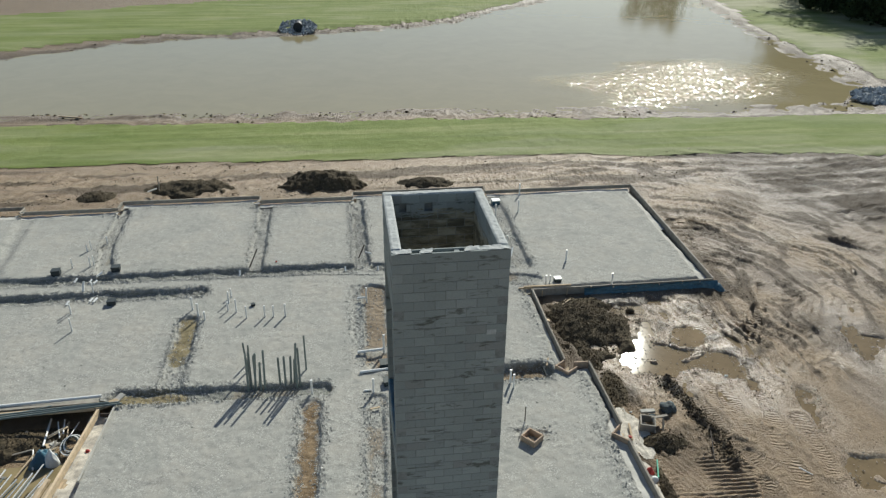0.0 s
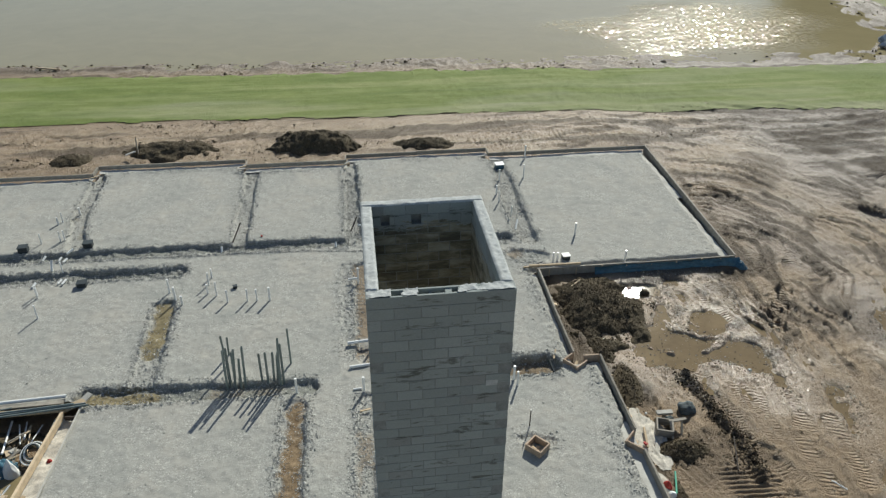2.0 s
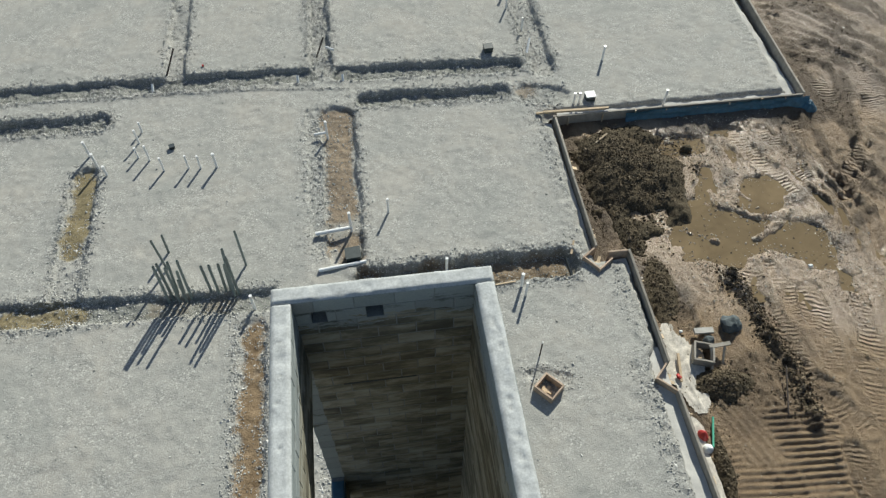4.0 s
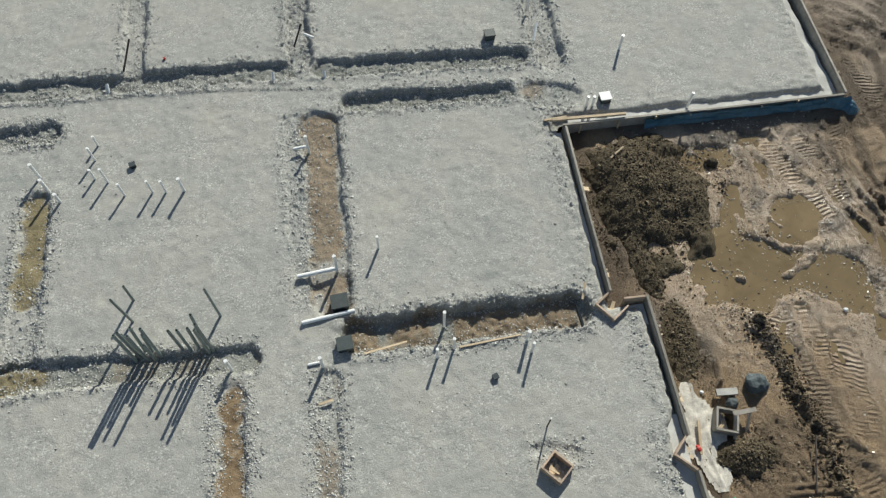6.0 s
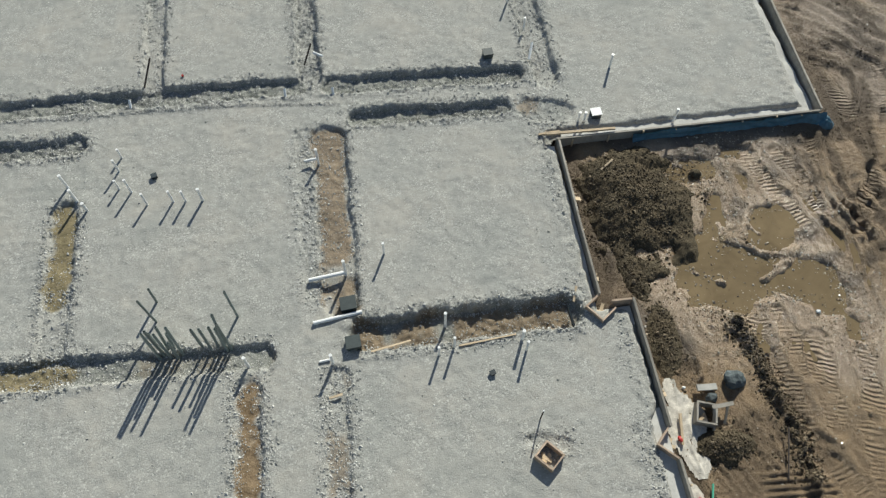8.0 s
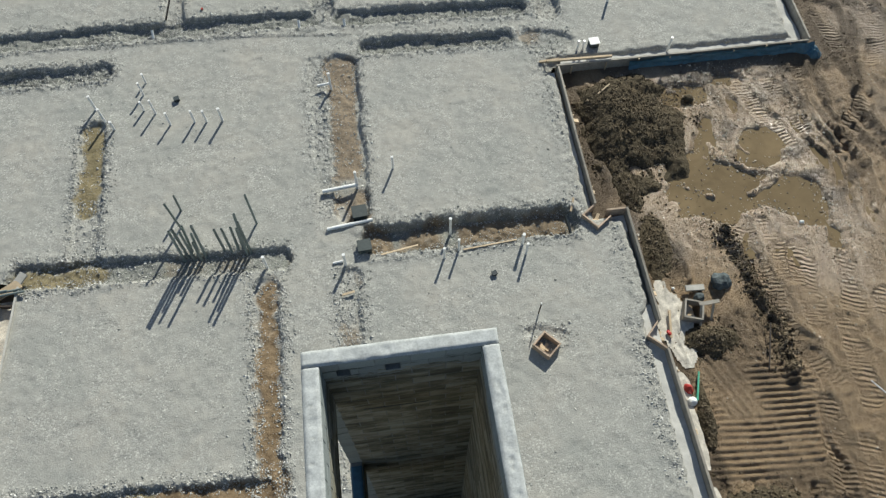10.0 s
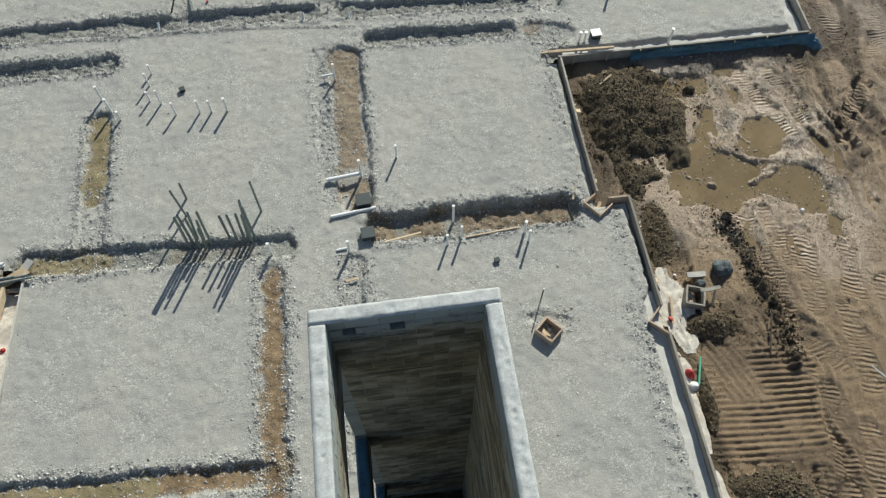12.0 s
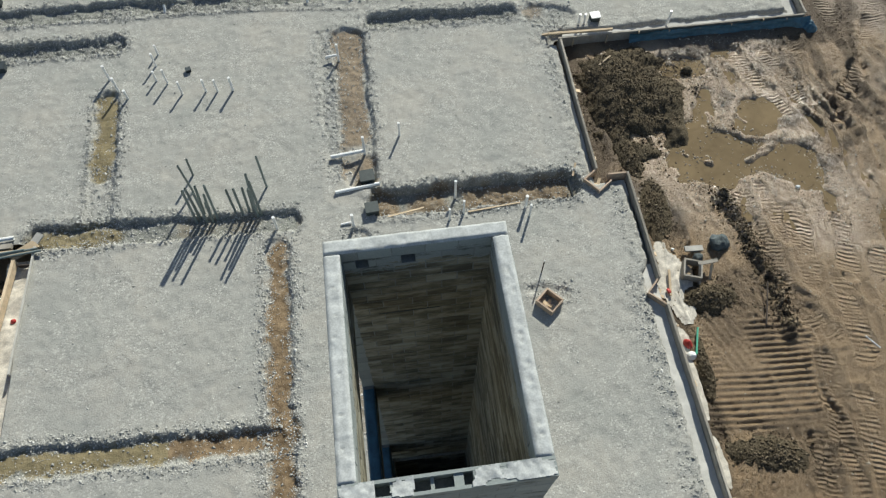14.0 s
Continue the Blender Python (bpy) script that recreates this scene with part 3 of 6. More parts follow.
def ground_height(X, Y):
    """Height of the earth all round, and its dark, grey and wet stretches."""
    dp, dq = poly_dist(X, Y, PAD), poly_dist(X, Y, POND)
    z = -0.35 + 0.22 * step(33.0, 36.0, Y) * step(19, 15, X) - 0.15 * step(36, 44, Y) - 0.25 * step(44, 54, Y)
    z = z + 0.35 * step(100, 140, Y)
    bank = np.clip(dq / 5, 0, 1)
    z = np.where(dq < 5, -1.0 + (z + 1.0) * bank ** 1.3, z)
    z = np.where(dq < 0, np.maximum(-1.0 + dq * 0.16, -1.8), z)
    z = z + step(6, 3, dq) * step(-2, 0, dq) * (0.14 * fbm(X * 0.6, Y * 0.6, 3, 55) + 0.09 * fbm(X * 2.2, Y * 2.2, 2, 56))
    rough = step(0.0, 1.2, dp) * step(43, 39, Y) * step(-40, -30, Y)
    pd = functools.reduce(np.minimum, [poly_dist(X, Y, p) for p in PUDDLES])
    firm = step(11.2, 12.2, X) * step(14.8, 13.4, Y)
    rough = rough * (1 - 0.75 * step(1.1, 0.1, pd)) * (1 - 0.55 * firm)
    z = z + 0.13 * step(20.3, 21.2, Y) * step(21.8, 21.6, Y) * step(6.6, 7.5, X) * step(16.5, 15.5, X)
    # machine lanes: straight to the south, bending round the slab corner to the north
    turn = np.hypot(X - 13.0, np.maximum(Y - 22.0, 0))
    rr = np.where(Y > 22.0, turn, X - 13.0) + 0.7 * fbm(X * 0.3, Y * 0.3, 3, 61)
    arc = np.where(Y > 22.0, np.arctan2(Y - 22.0, X - 13.0 + 1e-6) * np.maximum(turn, 4), Y - 22.0) + 0.5 * fbm(X * 0.4, Y * 0.4, 2, 60)
    lanes = fbm(rr * 1.0, arc * 0.16, 3, 62)
    ruts = 1 - 3.0 * np.abs(fbm(rr * 1.6, arc * 0.22, 3, 63))
    fine_ruts = np.clip(1 - 3.2 * np.abs(fbm(rr * 2.7, arc * 0.24, 4, 67)), -0.6, 1) * step(-0.4, 0.4, fbm(X * 0.35, Y * 0.35, 2, 44))
    a = step(0.5, 0.1, np.abs(X - 9.8 - 0.15 * (Y - 9)) - 1.35 + 0.3 * fbm(X, Y, 2, 69)) * step(0.5, 0.1, np.abs(Y - 9.0 + 0.12 * (X - 10.6)) - 1.3)
    z = z + rough * (0.75 + 0.12 * step(14, 17, X)) * (1 - 0.8 * a) * (0.07 * lanes + 0.06 * np.clip(ruts, -1, 1) + 0.10 * (0.45 - np.abs(fbm(rr * 1.7, arc * 0.35, 4, 58))) + 0.09 * fine_ruts + 0.05 * (0.4 - np.abs(fbm(X * 2.9, Y * 2.9, 4, 59))) + 0.02 * fbm(X * 1.3, Y * 1.3, 3, 64) + 0.03 * fbm(X * 5.3, Y * 5.3, 3, 65))
    tread = np.zeros_like(X)
    for u0 in (-2.3, 0.3, 2.4, 5.3, 8.2, 11.5):
        q = np.abs(rr - u0)
        tread = np.maximum(tread, 0.6 * step(0.30, 0.20, q))
        z = z + rough * step(-0.2, 0.3, fbm(X * 0.5, Y * 0.5, 2, 66)) * (0.035 * step(0.18, 0.05, np.abs(q - 0.38)) - 0.04 * step(0.30, 0.20, q))
    tread = tread * step(0.05, 0.5, fbm(X * 0.5, Y * 0.5, 3, 68)) * rough
    for (x0, y0), (x1, y1) in TRACKS:
        d = seg_dist(X, Y, x0, y0, x1, y1) + 0.10 * fbm(X * 1.5, Y * 1.5, 3, 53)
        on = step(0.34, 0.22, d)
        long = math.hypot(x1 - x0, y1 - y0)
        arc = np.where(on > 0.01, ((X - x0) * (x1 - x0) + (Y - y0) * (y1 - y0)) / long + 0.25 * ((X - x0) * (y1 - y0) - (Y - y0) * (x1 - x0)) / long + 0.06 * fbm(X * 1.5, Y * 1.5, 2, 54), arc)
        tread = np.maximum(tread, on)
        z = z - 0.03 * on + 0.03 * step(0.14, 0.03, np.abs(d - 0.42))
    squeezed, rows = np.full(X.shape, 9.0), np.full(X.shape, 9.0)
    for line in RIDGES:
        for (x0, y0), (x1, y1) in zip(line, line[1:]):
            squeezed = np.minimum(squeezed, seg_dist(X, Y, x0, y0, x1, y1))
    for seg in ROWS:
        rows = np.minimum(rows, seg_dist(X, Y, *seg))
    squeezed = squeezed + 0.10 * fbm(X * 3, Y * 3, 3, 36)
    rows = step(0.34, 0.06, rows + 0.16 * fbm(X * 2.2, Y * 2.2, 3, 37))
    z = z + rows * (0.02 + 0.03 * fbm(X * 4, Y * 4, 3, 38))
    # clods pushed up in a row beside the tracks
    berm = step(0.30, 0.05, line_dist(X, Y, BERM) + 0.12 * fbm(X * 1.5, Y * 1.5, 3, 47))
    z = z + berm * (0.10 + 0.16 * fbm(X * 3.5, Y * 3.5, 3, 48))
    # crawler prints
    b = step(0.3, 0.1, np.abs(X - 9.2 - 0.15 * (10.1 - Y)) - 0.32) * step(0.4, 0.1, np.abs(Y - 10.2) - 0.75)
    ridge = np.sin(2 * np.pi * (Y + 0.08 * X) / 0.175 + 1.3 * fbm(X * 0.5, Y * 0.5, 2, 67))
    z = z + a * (1 - b) * 0.030 * np.sign(ridge) * np.abs(ridge) ** 0.7 * np.clip(0.8 + 0.6 * fbm(X * 1.2, Y * 1.2, 2, 50), 0.1, 1.3)
    z = z + b * 0.022 * np.sin(2 * np.pi * (X * 0.93 + Y * 0.37) / 0.21)
    wet, hole = np.zeros_like(X), np.zeros_like(X)
    for k, poly in enumerate(PUDDLES):
        d = poly_dist(X, Y, poly) + 0.15 * fbm(X * 1.3, Y * 1.3, 4, 70 + k)
        hole = np.maximum(hole, 0.17 * step(0.14, -0.24, d) - 0.035 * step(0.6, 0.1, np.abs(d)) * fbm(X * 3.0, Y * 3.0, 3, 75))
        wet = np.maximum(wet, (1.0 if k < 4 else 0.6) * step(2.3 if k < 4 else 1.3, 0.1, d + 0.8 * fbm(X * 0.6, Y * 0.6, 3, 35)))
    hole = hole * (1 - 0.6 * step(0.5, 0.8, fbm(X * 2.0, Y * 2.0, 3, 77)))
    tread = tread * (1 - step(0.03, 0.08, hole))
    squeezed = step(0.15, 0.03, squeezed) * step(-0.7, 0.0, fbm(X * 1.7, Y * 1.7, 2, 45))
    z = z - hole * (1 - 0.55 * squeezed) + squeezed * (0.05 + 0.05 * fbm(X * 5, Y * 5, 2, 39))
    z = z - np.where((X < -9) & (Y > 8) & (Y < 17), 0.27, 0.55) * step(-0.05, -0.45, dp)
    dark = 0.8 * step(1.5, 0.3, dp + 0.6 * step(12.0, 11.0, Y) + 0.9 * fbm(X * 0.9, Y * 0.9, 3, 81)) * step(30, 22, Y) * step(-2, 0, dp)
    dark = np.maximum(dark, 0.45 * step(0.4, 0.85, fbm(X * 0.28, Y * 0.55, 4, 82)) * step(8, 9, X) * (1 - 0.7 * firm))
    dark = np.maximum(dark, 0.55 * step(0.3, 0.9, fbm(rr * 1.2, arc * 0.22, 4, 88) + 0.3 * fbm(X * 1.1, Y * 1.1, 3, 89)) * step(10.5, 12, X) * rough * (1 - 0.8 * firm))
    dark = np.maximum(dark, 0.75 * step(0.15, 0.5, fbm(rr * 2.8, arc * 0.45, 4, 42)) * step(10.5, 12, X) * rough * (1 - 0.6 * firm))
    dr = poly_dist(X, Y, ROAD) + 0.7 * fbm(X * 0.35, Y * 0.35, 3, 83)
    pale = step(1.0, 0.5, np.hypot((X - 28.4) / 1.9, (Y - 32.0) / 0.6) + 0.3 * fbm(X * 0.8, Y * 0.8, 2, 34))
    dark = np.maximum(dark, step(0.3, -0.5, dr) * np.clip(1.2 + 1.2 * fbm(X * 0.12 + 0.1 * Y, Y * 1.5 - 0.1 * X, 4, 33), 0.15, 1) * (1 - 0.9 * pale))
    wet = np.maximum(wet, 0.35 * step(0.3, -0.5, dr) * step(0.35, 0.6, fbm(X * 0.10, Y * 1.7 - 0.1 * X, 4, 29)))
    z = z + 0.10 * step(0.3, -0.5, dr) * (0.5 - np.abs(fbm(X * 0.12, Y * 1.5 - 0.1 * X, 4, 28)))
    dark = np.clip(np.maximum(dark, 0.65 * rows), 0, 1)
    dark = np.maximum(dark, 0.75 * step(0.1, 0.6, fbm(X * 0.13, Y * 1.3, 4, 46)) * step(34.5, 35.5, Y) * step(43, 41, Y))
    dark = np.maximum(dark, 0.8 * step(1.6, 0.6, np.abs(dq - 1.6) + 0.8 * fbm(X * 0.5, Y * 0.5, 3, 86)) * step(0.0, 0.4, fbm(X * 0.25, Y * 0.8, 3, 87)))
    dark = np.where((X < PIT[1] + 0.5) & (Y < PIT[3] + 0.5) & (dp < 0), 0.9 * step(-0.3, 0.2, fbm(X * 0.8, Y * 0.8, 3, 84)), dark)
    dark = np.maximum(dark, 0.9 * berm)
    grey = np.maximum(0.5 * step(3.5, 1.0, np.abs(dq)), 0.9 * step(20, 26, X) * step(24, 29, Y))
    grey = np.maximum(grey, 0.55 * step(-0.4, 0.5, fbm(X * 0.3, Y * 0.3, 3, 85)) * step(14, 19, X))
    dark = np.maximum(dark, np.where(Y > 72, 0.85, 0.5) * step(1.7, 0.6, np.abs(dq - 0.8) + 0.5 * fbm(X * 0.3, Y * 0.6, 3, 78)))
    dark = np.maximum(dark, 0.45 * step(5.0, 3.0, np.abs(dq)) * step(44, 46, Y))
    dark = np.maximum(dark, 0.5 * step(95, 105, Y))
    dark = np.maximum(dark, 0.8 * step(0.5, 0.2, np.abs(dq - 4.2)) * step(75, 70, Y))
    dark = np.maximum(dark, 0.65 * step(43, 46, X) * step(4.5, 2.5, np.abs(dq)) * step(-0.6, 0.1, fbm(X * 0.5, Y * 0.5, 3, 30)))
    return z, dark, grey, wet, dp, dq, arc, tread


# ---------------------------------------------------------------- ground, lawns, water
gx = spread([(-1500, -100, 100), (-100, -26, 2), (-26, 6, 0.3), (6, 15.5, 0.06), (15.5, 26, 0.1), (26, 60, 0.3), (60, 102, 1.5), (102, 1600, 107)])
gy = spread([(-1000, -20, 98), (-20, 0, 1), (0, 5, 0.15), (5, 7.3, 0.06), (7.3, 10.9, 0.032), (10.9, 21.8, 0.06), (21.8, 30, 0.1), (30, 44, 0.2), (44, 62, 0.3), (62, 135, 0.8), (135, 200, 5), (200, 2100, 150)])
GX, GY = np.meshgrid(gx, gy)
GZ, g_dark, g_grey, g_wet, g_dp, g_dq, g_arc, g_tread = ground_height(GX, GY)
in_pit = (GX > PIT[0] - 1) & (GX < PIT[1] + 1) & (GY > PIT[2] - 1) & (GY < PIT[3] + 1)
ground = sheet("ground", GX, GY, GZ, cells((g_dp > -1.6) | in_pit), M_MUD, {"dark": g_dark, "grey": g_grey, "wet": g_wet, "along": g_arc, "tread": g_tread})
tagged(ground, "churned brown mud with wheel ruts round the building site", "ground", kind="structure")

ragged = 0.9 * fbm(GX * 0.25, GY * 0.25, 4, 91) + 0.35 * fbm(GX * 1.3, GY * 1.3, 2, 92)
y_low = np.interp(GX, [-200, -25, 5, 26, 38, 60], [44, 42.3, 41.3, 40.0, 38.6, 37.0])
y_high = np.interp(GX, [-200, -52, -30, -14, 20, 45], [95, 113, 122.5, 127, 137, 400])
bank_w = np.where(GY < 75, 4.3, 2.4)
LZ = GZ + 0.04 + 0.03 * fbm(GX * 1.5, GY * 1.5, 2, 93)
green = (GY > y_low + 0.35 * ragged) & (GY < y_high + ragged) & (g_dq > bank_w + 0.45 * ragged) & (GX < 300) & (GX > -300) & (GY < 420)
shore_south = GY < np.interp(GX, [-300, 48, 60, 300], [66, 54, 60, 60])
for nm, m, text in (("lawn_near", green & shore_south, "mown green lawn between the bare earth and the pond"),
                    ("lawn_far", green & ~shore_south, "green grass on the far bank of the pond")):
    tagged(sheet(nm, GX, GY, LZ, cells(m), M_GRASS, {"dry": 0.8 * step(50, 56, GX) * step(-0.5, 0.3, fbm(GX * 0.12, GY * 0.12, 3, 94)) + 0.25 * step(0.1, 0.7, fbm(GX * 0.1, GY * 0.3, 3, 97)) + 0.45 * step(49, 44, GY) * step(-0.6, 0.5, fbm(GX * 0.06, GY * 0.6, 3, 98))}), text, "lawn", kind="structure")


def water(name, x0, x1, y0, y1, z, material, label, cut=None, n=60, gust=None):
    X, Y = np.meshgrid(np.linspace(x0, x1, n), np.linspace(y0, y1, n))
    keep = np.ones(X.shape, bool) if cut is None else cut(X, Y)
    return tagged(sheet(name, X, Y, np.full(X.shape, z), cells(keep), material, {"ripple": np.ones(X.shape) if gust is None else gust(X, Y)}), label, "water", kind="structure")


water("pond_water", -141, 75, 52, 168, -1.0, M_POND, "muddy brown pond water with small ripples", lambda X, Y: poly_dist(X, Y, POND) < 4.5, 160,
      lambda X, Y: 0.012 + 0.95 * step(1.0, 0.35, np.hypot((X - 33) / 19, (Y - 63.5) / 12) + 0.25 * fbm(X * 0.15, Y * 0.15, 3, 57)) + 0.3 * step(1, 0.3, np.hypot((X - 62) / 5, (Y - 118) / 6)))
for lower, poly in enumerate(PUDDLES):
    xs, ys = [p[0] for p in poly], [p[1] for p in poly]
    water("puddle", min(xs) - 1.4, max(xs) + 1.4, min(ys) - 1.4, max(ys) + 1.4, -0.425 - 0.005 * lower, M_PUDDLE, "shallow brown rain puddle in the rutted mud",
          lambda X, Y: (poly_dist(X, Y, poly) < 1.3) & (poly_dist(X, Y, PAD) > 0.15))

# ---------------------------------------------------------------- the stone bed
px = spread([(-40, -16, 0.2), (-16, 8, 0.055), (8, 16.4, 0.10)])
py = spread([(-12, 5, 0.25), (5, 27, 0.055), (27, 34.6, 0.10)])
PX, PY = np.meshgrid(px, py)
PZ, p_dirt, p_edge, p_damp_shade = pad_height(PX, PY)
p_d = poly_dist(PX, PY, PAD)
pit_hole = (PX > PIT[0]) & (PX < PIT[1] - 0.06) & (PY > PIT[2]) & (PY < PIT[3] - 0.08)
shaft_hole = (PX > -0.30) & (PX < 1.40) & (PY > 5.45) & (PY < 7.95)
pad = sheet("stone_bed", PX, PY, PZ, cells((p_d < np.where(PY < 21.2, -0.02, -0.12)) & ~pit_hole & ~shaft_hole), M_GRAVEL, {"dirt": p_dirt, "edge": p_edge, "damp_shade": p_damp_shade})
tagged(pad, "pale grey crushed stone bed cut by footing trenches", "gravel", kind="structure")

rng = np.random.RandomState(4)
cx, cy = rng.uniform(-16, 8, 620000), rng.uniform(5, 34.4, 620000)
cz, c_dirt, c_edge, c_damp_shade = pad_height(cx, cy)
c_d = poly_dist(cx, cy, PAD)
ok = (rng.uniform(0, 1, len(cx)) < 0.025 + 0.60 * c_edge * (1 - 0.8 * c_dirt) * np.clip(0.55 + vnoise(cx * 0.8, cy * 0.8, 7), 0, 1)) & (c_d < -0.3)
ok &= ~((cx < PIT[1]) & (cy > PIT[2]) & (cy < PIT[3])) & ~((cx > -0.7) & (cx < 1.8) & (cy > 5.1) & (cy < 8.3))
cs = rng.gamma(1.9, 0.0058, ok.sum()) + 0.008
tx, ty, ts = [cx[ok]], [cy[ok]], [np.minimum(cs * np.where(c_edge[ok] > 0.2, 1.15, 0.75), 0.055)]
for x0, y0, x1, y1, w, dep, bare in TRENCHES:
    long = math.hypot(x1 - x0, y1 - y0)
    n = int(long * (120 if dep < 0.08 else 280 if min(y0, y1) > 24 else 560))
    f, side = rng.uniform(-0.3 / long, 1 + 0.3 / long, n), rng.choice((-1, 1), n)
    off = side * np.abs(w + 0.04 + rng.normal(0, 0.13, n) + 0.06 * vnoise(f * long * 2, side * 3.0, 12))
    inner = rng.uniform(0, 1, n) < 0.35 * (1 - bare)
    off = np.where(inner, rng.uniform(-w, w, n), off)
    ux, uy = (x1 - x0) / long, (y1 - y0) / long
    qx, qy = x0 + f * (x1 - x0) - uy * off, y0 + f * (y1 - y0) + ux * off
    q = (qx > -18) & (qx < 16) & (qy > 4.5) & (poly_dist(qx, qy, PAD) < -0.3) & ~((qx < PIT[1]) & (qy > PIT[2]) & (qy < PIT[3])) & ~((qx > -0.7) & (qx < 1.8) & (qy > 5.1) & (qy < 8.3))
    tx.append(qx[q])
    ty.append(qy[q])
    ts.append(np.minimum(rng.gamma(1.8, 0.0072, q.sum()) + 0.009, 0.06))
f = rng.uniform(0, 1, 2600)
rx_ = -16 + 16 * f
ry_ = np.interp(rx_, [p[0] for p in RAKED], [p[1] for p in RAKED]) + rng.normal(0, 0.05, len(f))
tx.append(rx_)
ty.append(ry_)
ts.append(rng.gamma(1.8, 0.006, len(f)) + 0.008)
tx, ty, ts = np.concatenate(tx), np.concatenate(ty), np.concatenate(ts)
stones = scatter("loose_gravel", np.stack([tx, ty, pad_height(tx, ty)[0] + ts * 0.05], -1), ts, M_STONE, 8)
tagged(stones, "loose pale stones crumbled along the trench edges", "gravel", kind="stuff")

# poured footing strips inside the forms
for i, (x0, x1, y0, y1) in enumerate(((15.10, 15.66, 21.58, 27.6), (15.35, 15.92, 27.6, 33.7), (7.0, 15.1, 21.58, 22.1), (6.98, 7.57, -1.0, 12.6), (6.3, 6.69, 15.95, 21.4), (6.75, 7.58, 15.0, 15.58),
                                      (6.92, 16.05, 33.3, 33.72), (-1.15, 6.9, 34.0, 34.42), (-6.75, -1.2, 33.3, 33.72), (-14.6, -6.8, 34.0, 34.42), (-22, -14.7, 33.0, 33.42))):
    xs, ys = np.linspace(x0, x1, max(3, int((x1 - x0) / 0.12))), np.linspace(y0, y1, max(3, int((y1 - y0) / 0.12)))
    X, Y = np.meshgrid(xs, ys)
    Z = -0.10 + 0.03 * fbm(X * 2, Y * 2, 3, 95) + 0.035 * fbm(X * 0.6, Y * 0.6, 2, 96)
    tagged(sheet("footing", X, Y, Z, cells(np.ones(X.shape, bool)), M_FOOTING), "pale poured concrete footing strip along the form boards", "footing", kind="structure")


# ---------------------------------------------------------------- heaps of earth
def heap(name, x, y, rx, ry, h, base, seed, label, clods=500, turn=0.0, lump=0.24, material=None):
    n = 130
    U, V = np.meshgrid(np.linspace(-1.35, 1.35, n), np.linspace(-1.35, 1.35, n))
    c, s = math.cos(turn), math.sin(turn)
    X, Y = x + U * rx * c - V * ry * s, y + U * rx * s + V * ry * c

    def top(X, Y, U, V):
        q = np.hypot(U, V) + 0.24 * fbm(X * 1.1, Y * 1.1, 4, seed)
        k = np.clip(1 - np.maximum(q, 0) ** 1.3, -0.4, 1)
        return base + h * np.sign(k) * np.abs(k) ** 0.8 + lump * np.clip(k + 0.15, 0, 0.4) * (h * fbm(X * 2.6, Y * 2.6, 3, seed + 3) + 0.10 * fbm(X * 8, Y * 8, 3, seed + 4)), k
    Z, k = top(X, Y, U, V)
    ob = sheet(name, X, Y, Z, cells(k > -0.22), material or M_SOIL)
    tagged(ob, label, "dirt pile", "heaps of dug earth")
    if clods:
        r = np.random.RandomState(seed)
        u, v = r.normal(0, 0.68, clods), r.normal(0, 0.68, clods)
        px_, py_ = x + u * rx * c - v * ry * s, y + u * rx * s + v * ry * c
        zz, k = top(px_, py_, u, v)
        sz = np.minimum(r.gamma(1.6, 0.009, clods) + 0.008, 0.075)
        zz = np.maximum(zz, base - 0.02)
        keep = ((poly_dist(px_, py_, PAD) > 0.2) & (poly_dist(px_, py_, PUDDLES[0]) > -0.05)) | ((px_ < PIT[1] - 0.2) & (py_ < PIT[3] - 0.1))
        lumps = scatter("loose_earth", np.stack([px_, py_, zz + sz * 0.25], -1)[keep], sz[keep], M_CLOD, seed + 1, 0.8)
        lumps.parent = ob
        tagged(lumps, kind="stuff")
    return ob


heap("earth_mound", 8.62, 19.1, 1.75, 2.3, 0.50, -0.34, 101, "low heap of dark brown dug earth beside the form boards", 9000)
heap("earth_mound", -3.1, 36.8, 2.6, 1.4, 0.92, -0.16, 111, "tall heap of dark earth behind the form boards", 2500)
heap("earth_mound", -11.3, 36.9, 2.8, 1.2, 0.50, -0.16, 121, "long low heap of dark earth behind the form boards", 1800)
heap("earth_mound", -16.8, 36.2, 1.3, 0.8, 0.32, -0.16, 131, "small crumbled heap of dark earth", 600)
heap("earth_mound", 3.2, 36.3, 2.4, 0.8, 0.36, -0.16, 141, "flat heap of dark earth behind the form boards", 1000)
heap("earth_mound", 9.05, 11.5, 0.8, 0.48, 0.26, -0.36, 151, "small heap of crumbled dark earth on the mud", 1200)
heap("earth_mound", 9.25, 6.95, 1.0, 0.42, 0.14, -0.36, 161, "scraped-up dark earth on the mud", 1400, -0.2)
heap("earth_mound", 8.35, 14.6, 1.3, 0.38, 0.11, -0.36, 191, "dark crumbled earth along the form boards", 1200, 1.5)
heap("earth_mound", 8.0, 16.7, 1.0, 0.34, 0.12, -0.36, 193, "dark crumbled earth along the form boards", 900, 1.8)
heap("earth_mound", 8.25, 9.4, 1.1, 0.22, 0.18, -0.36, 195, "dark crumbled earth along the form boards", 700, 1.5)

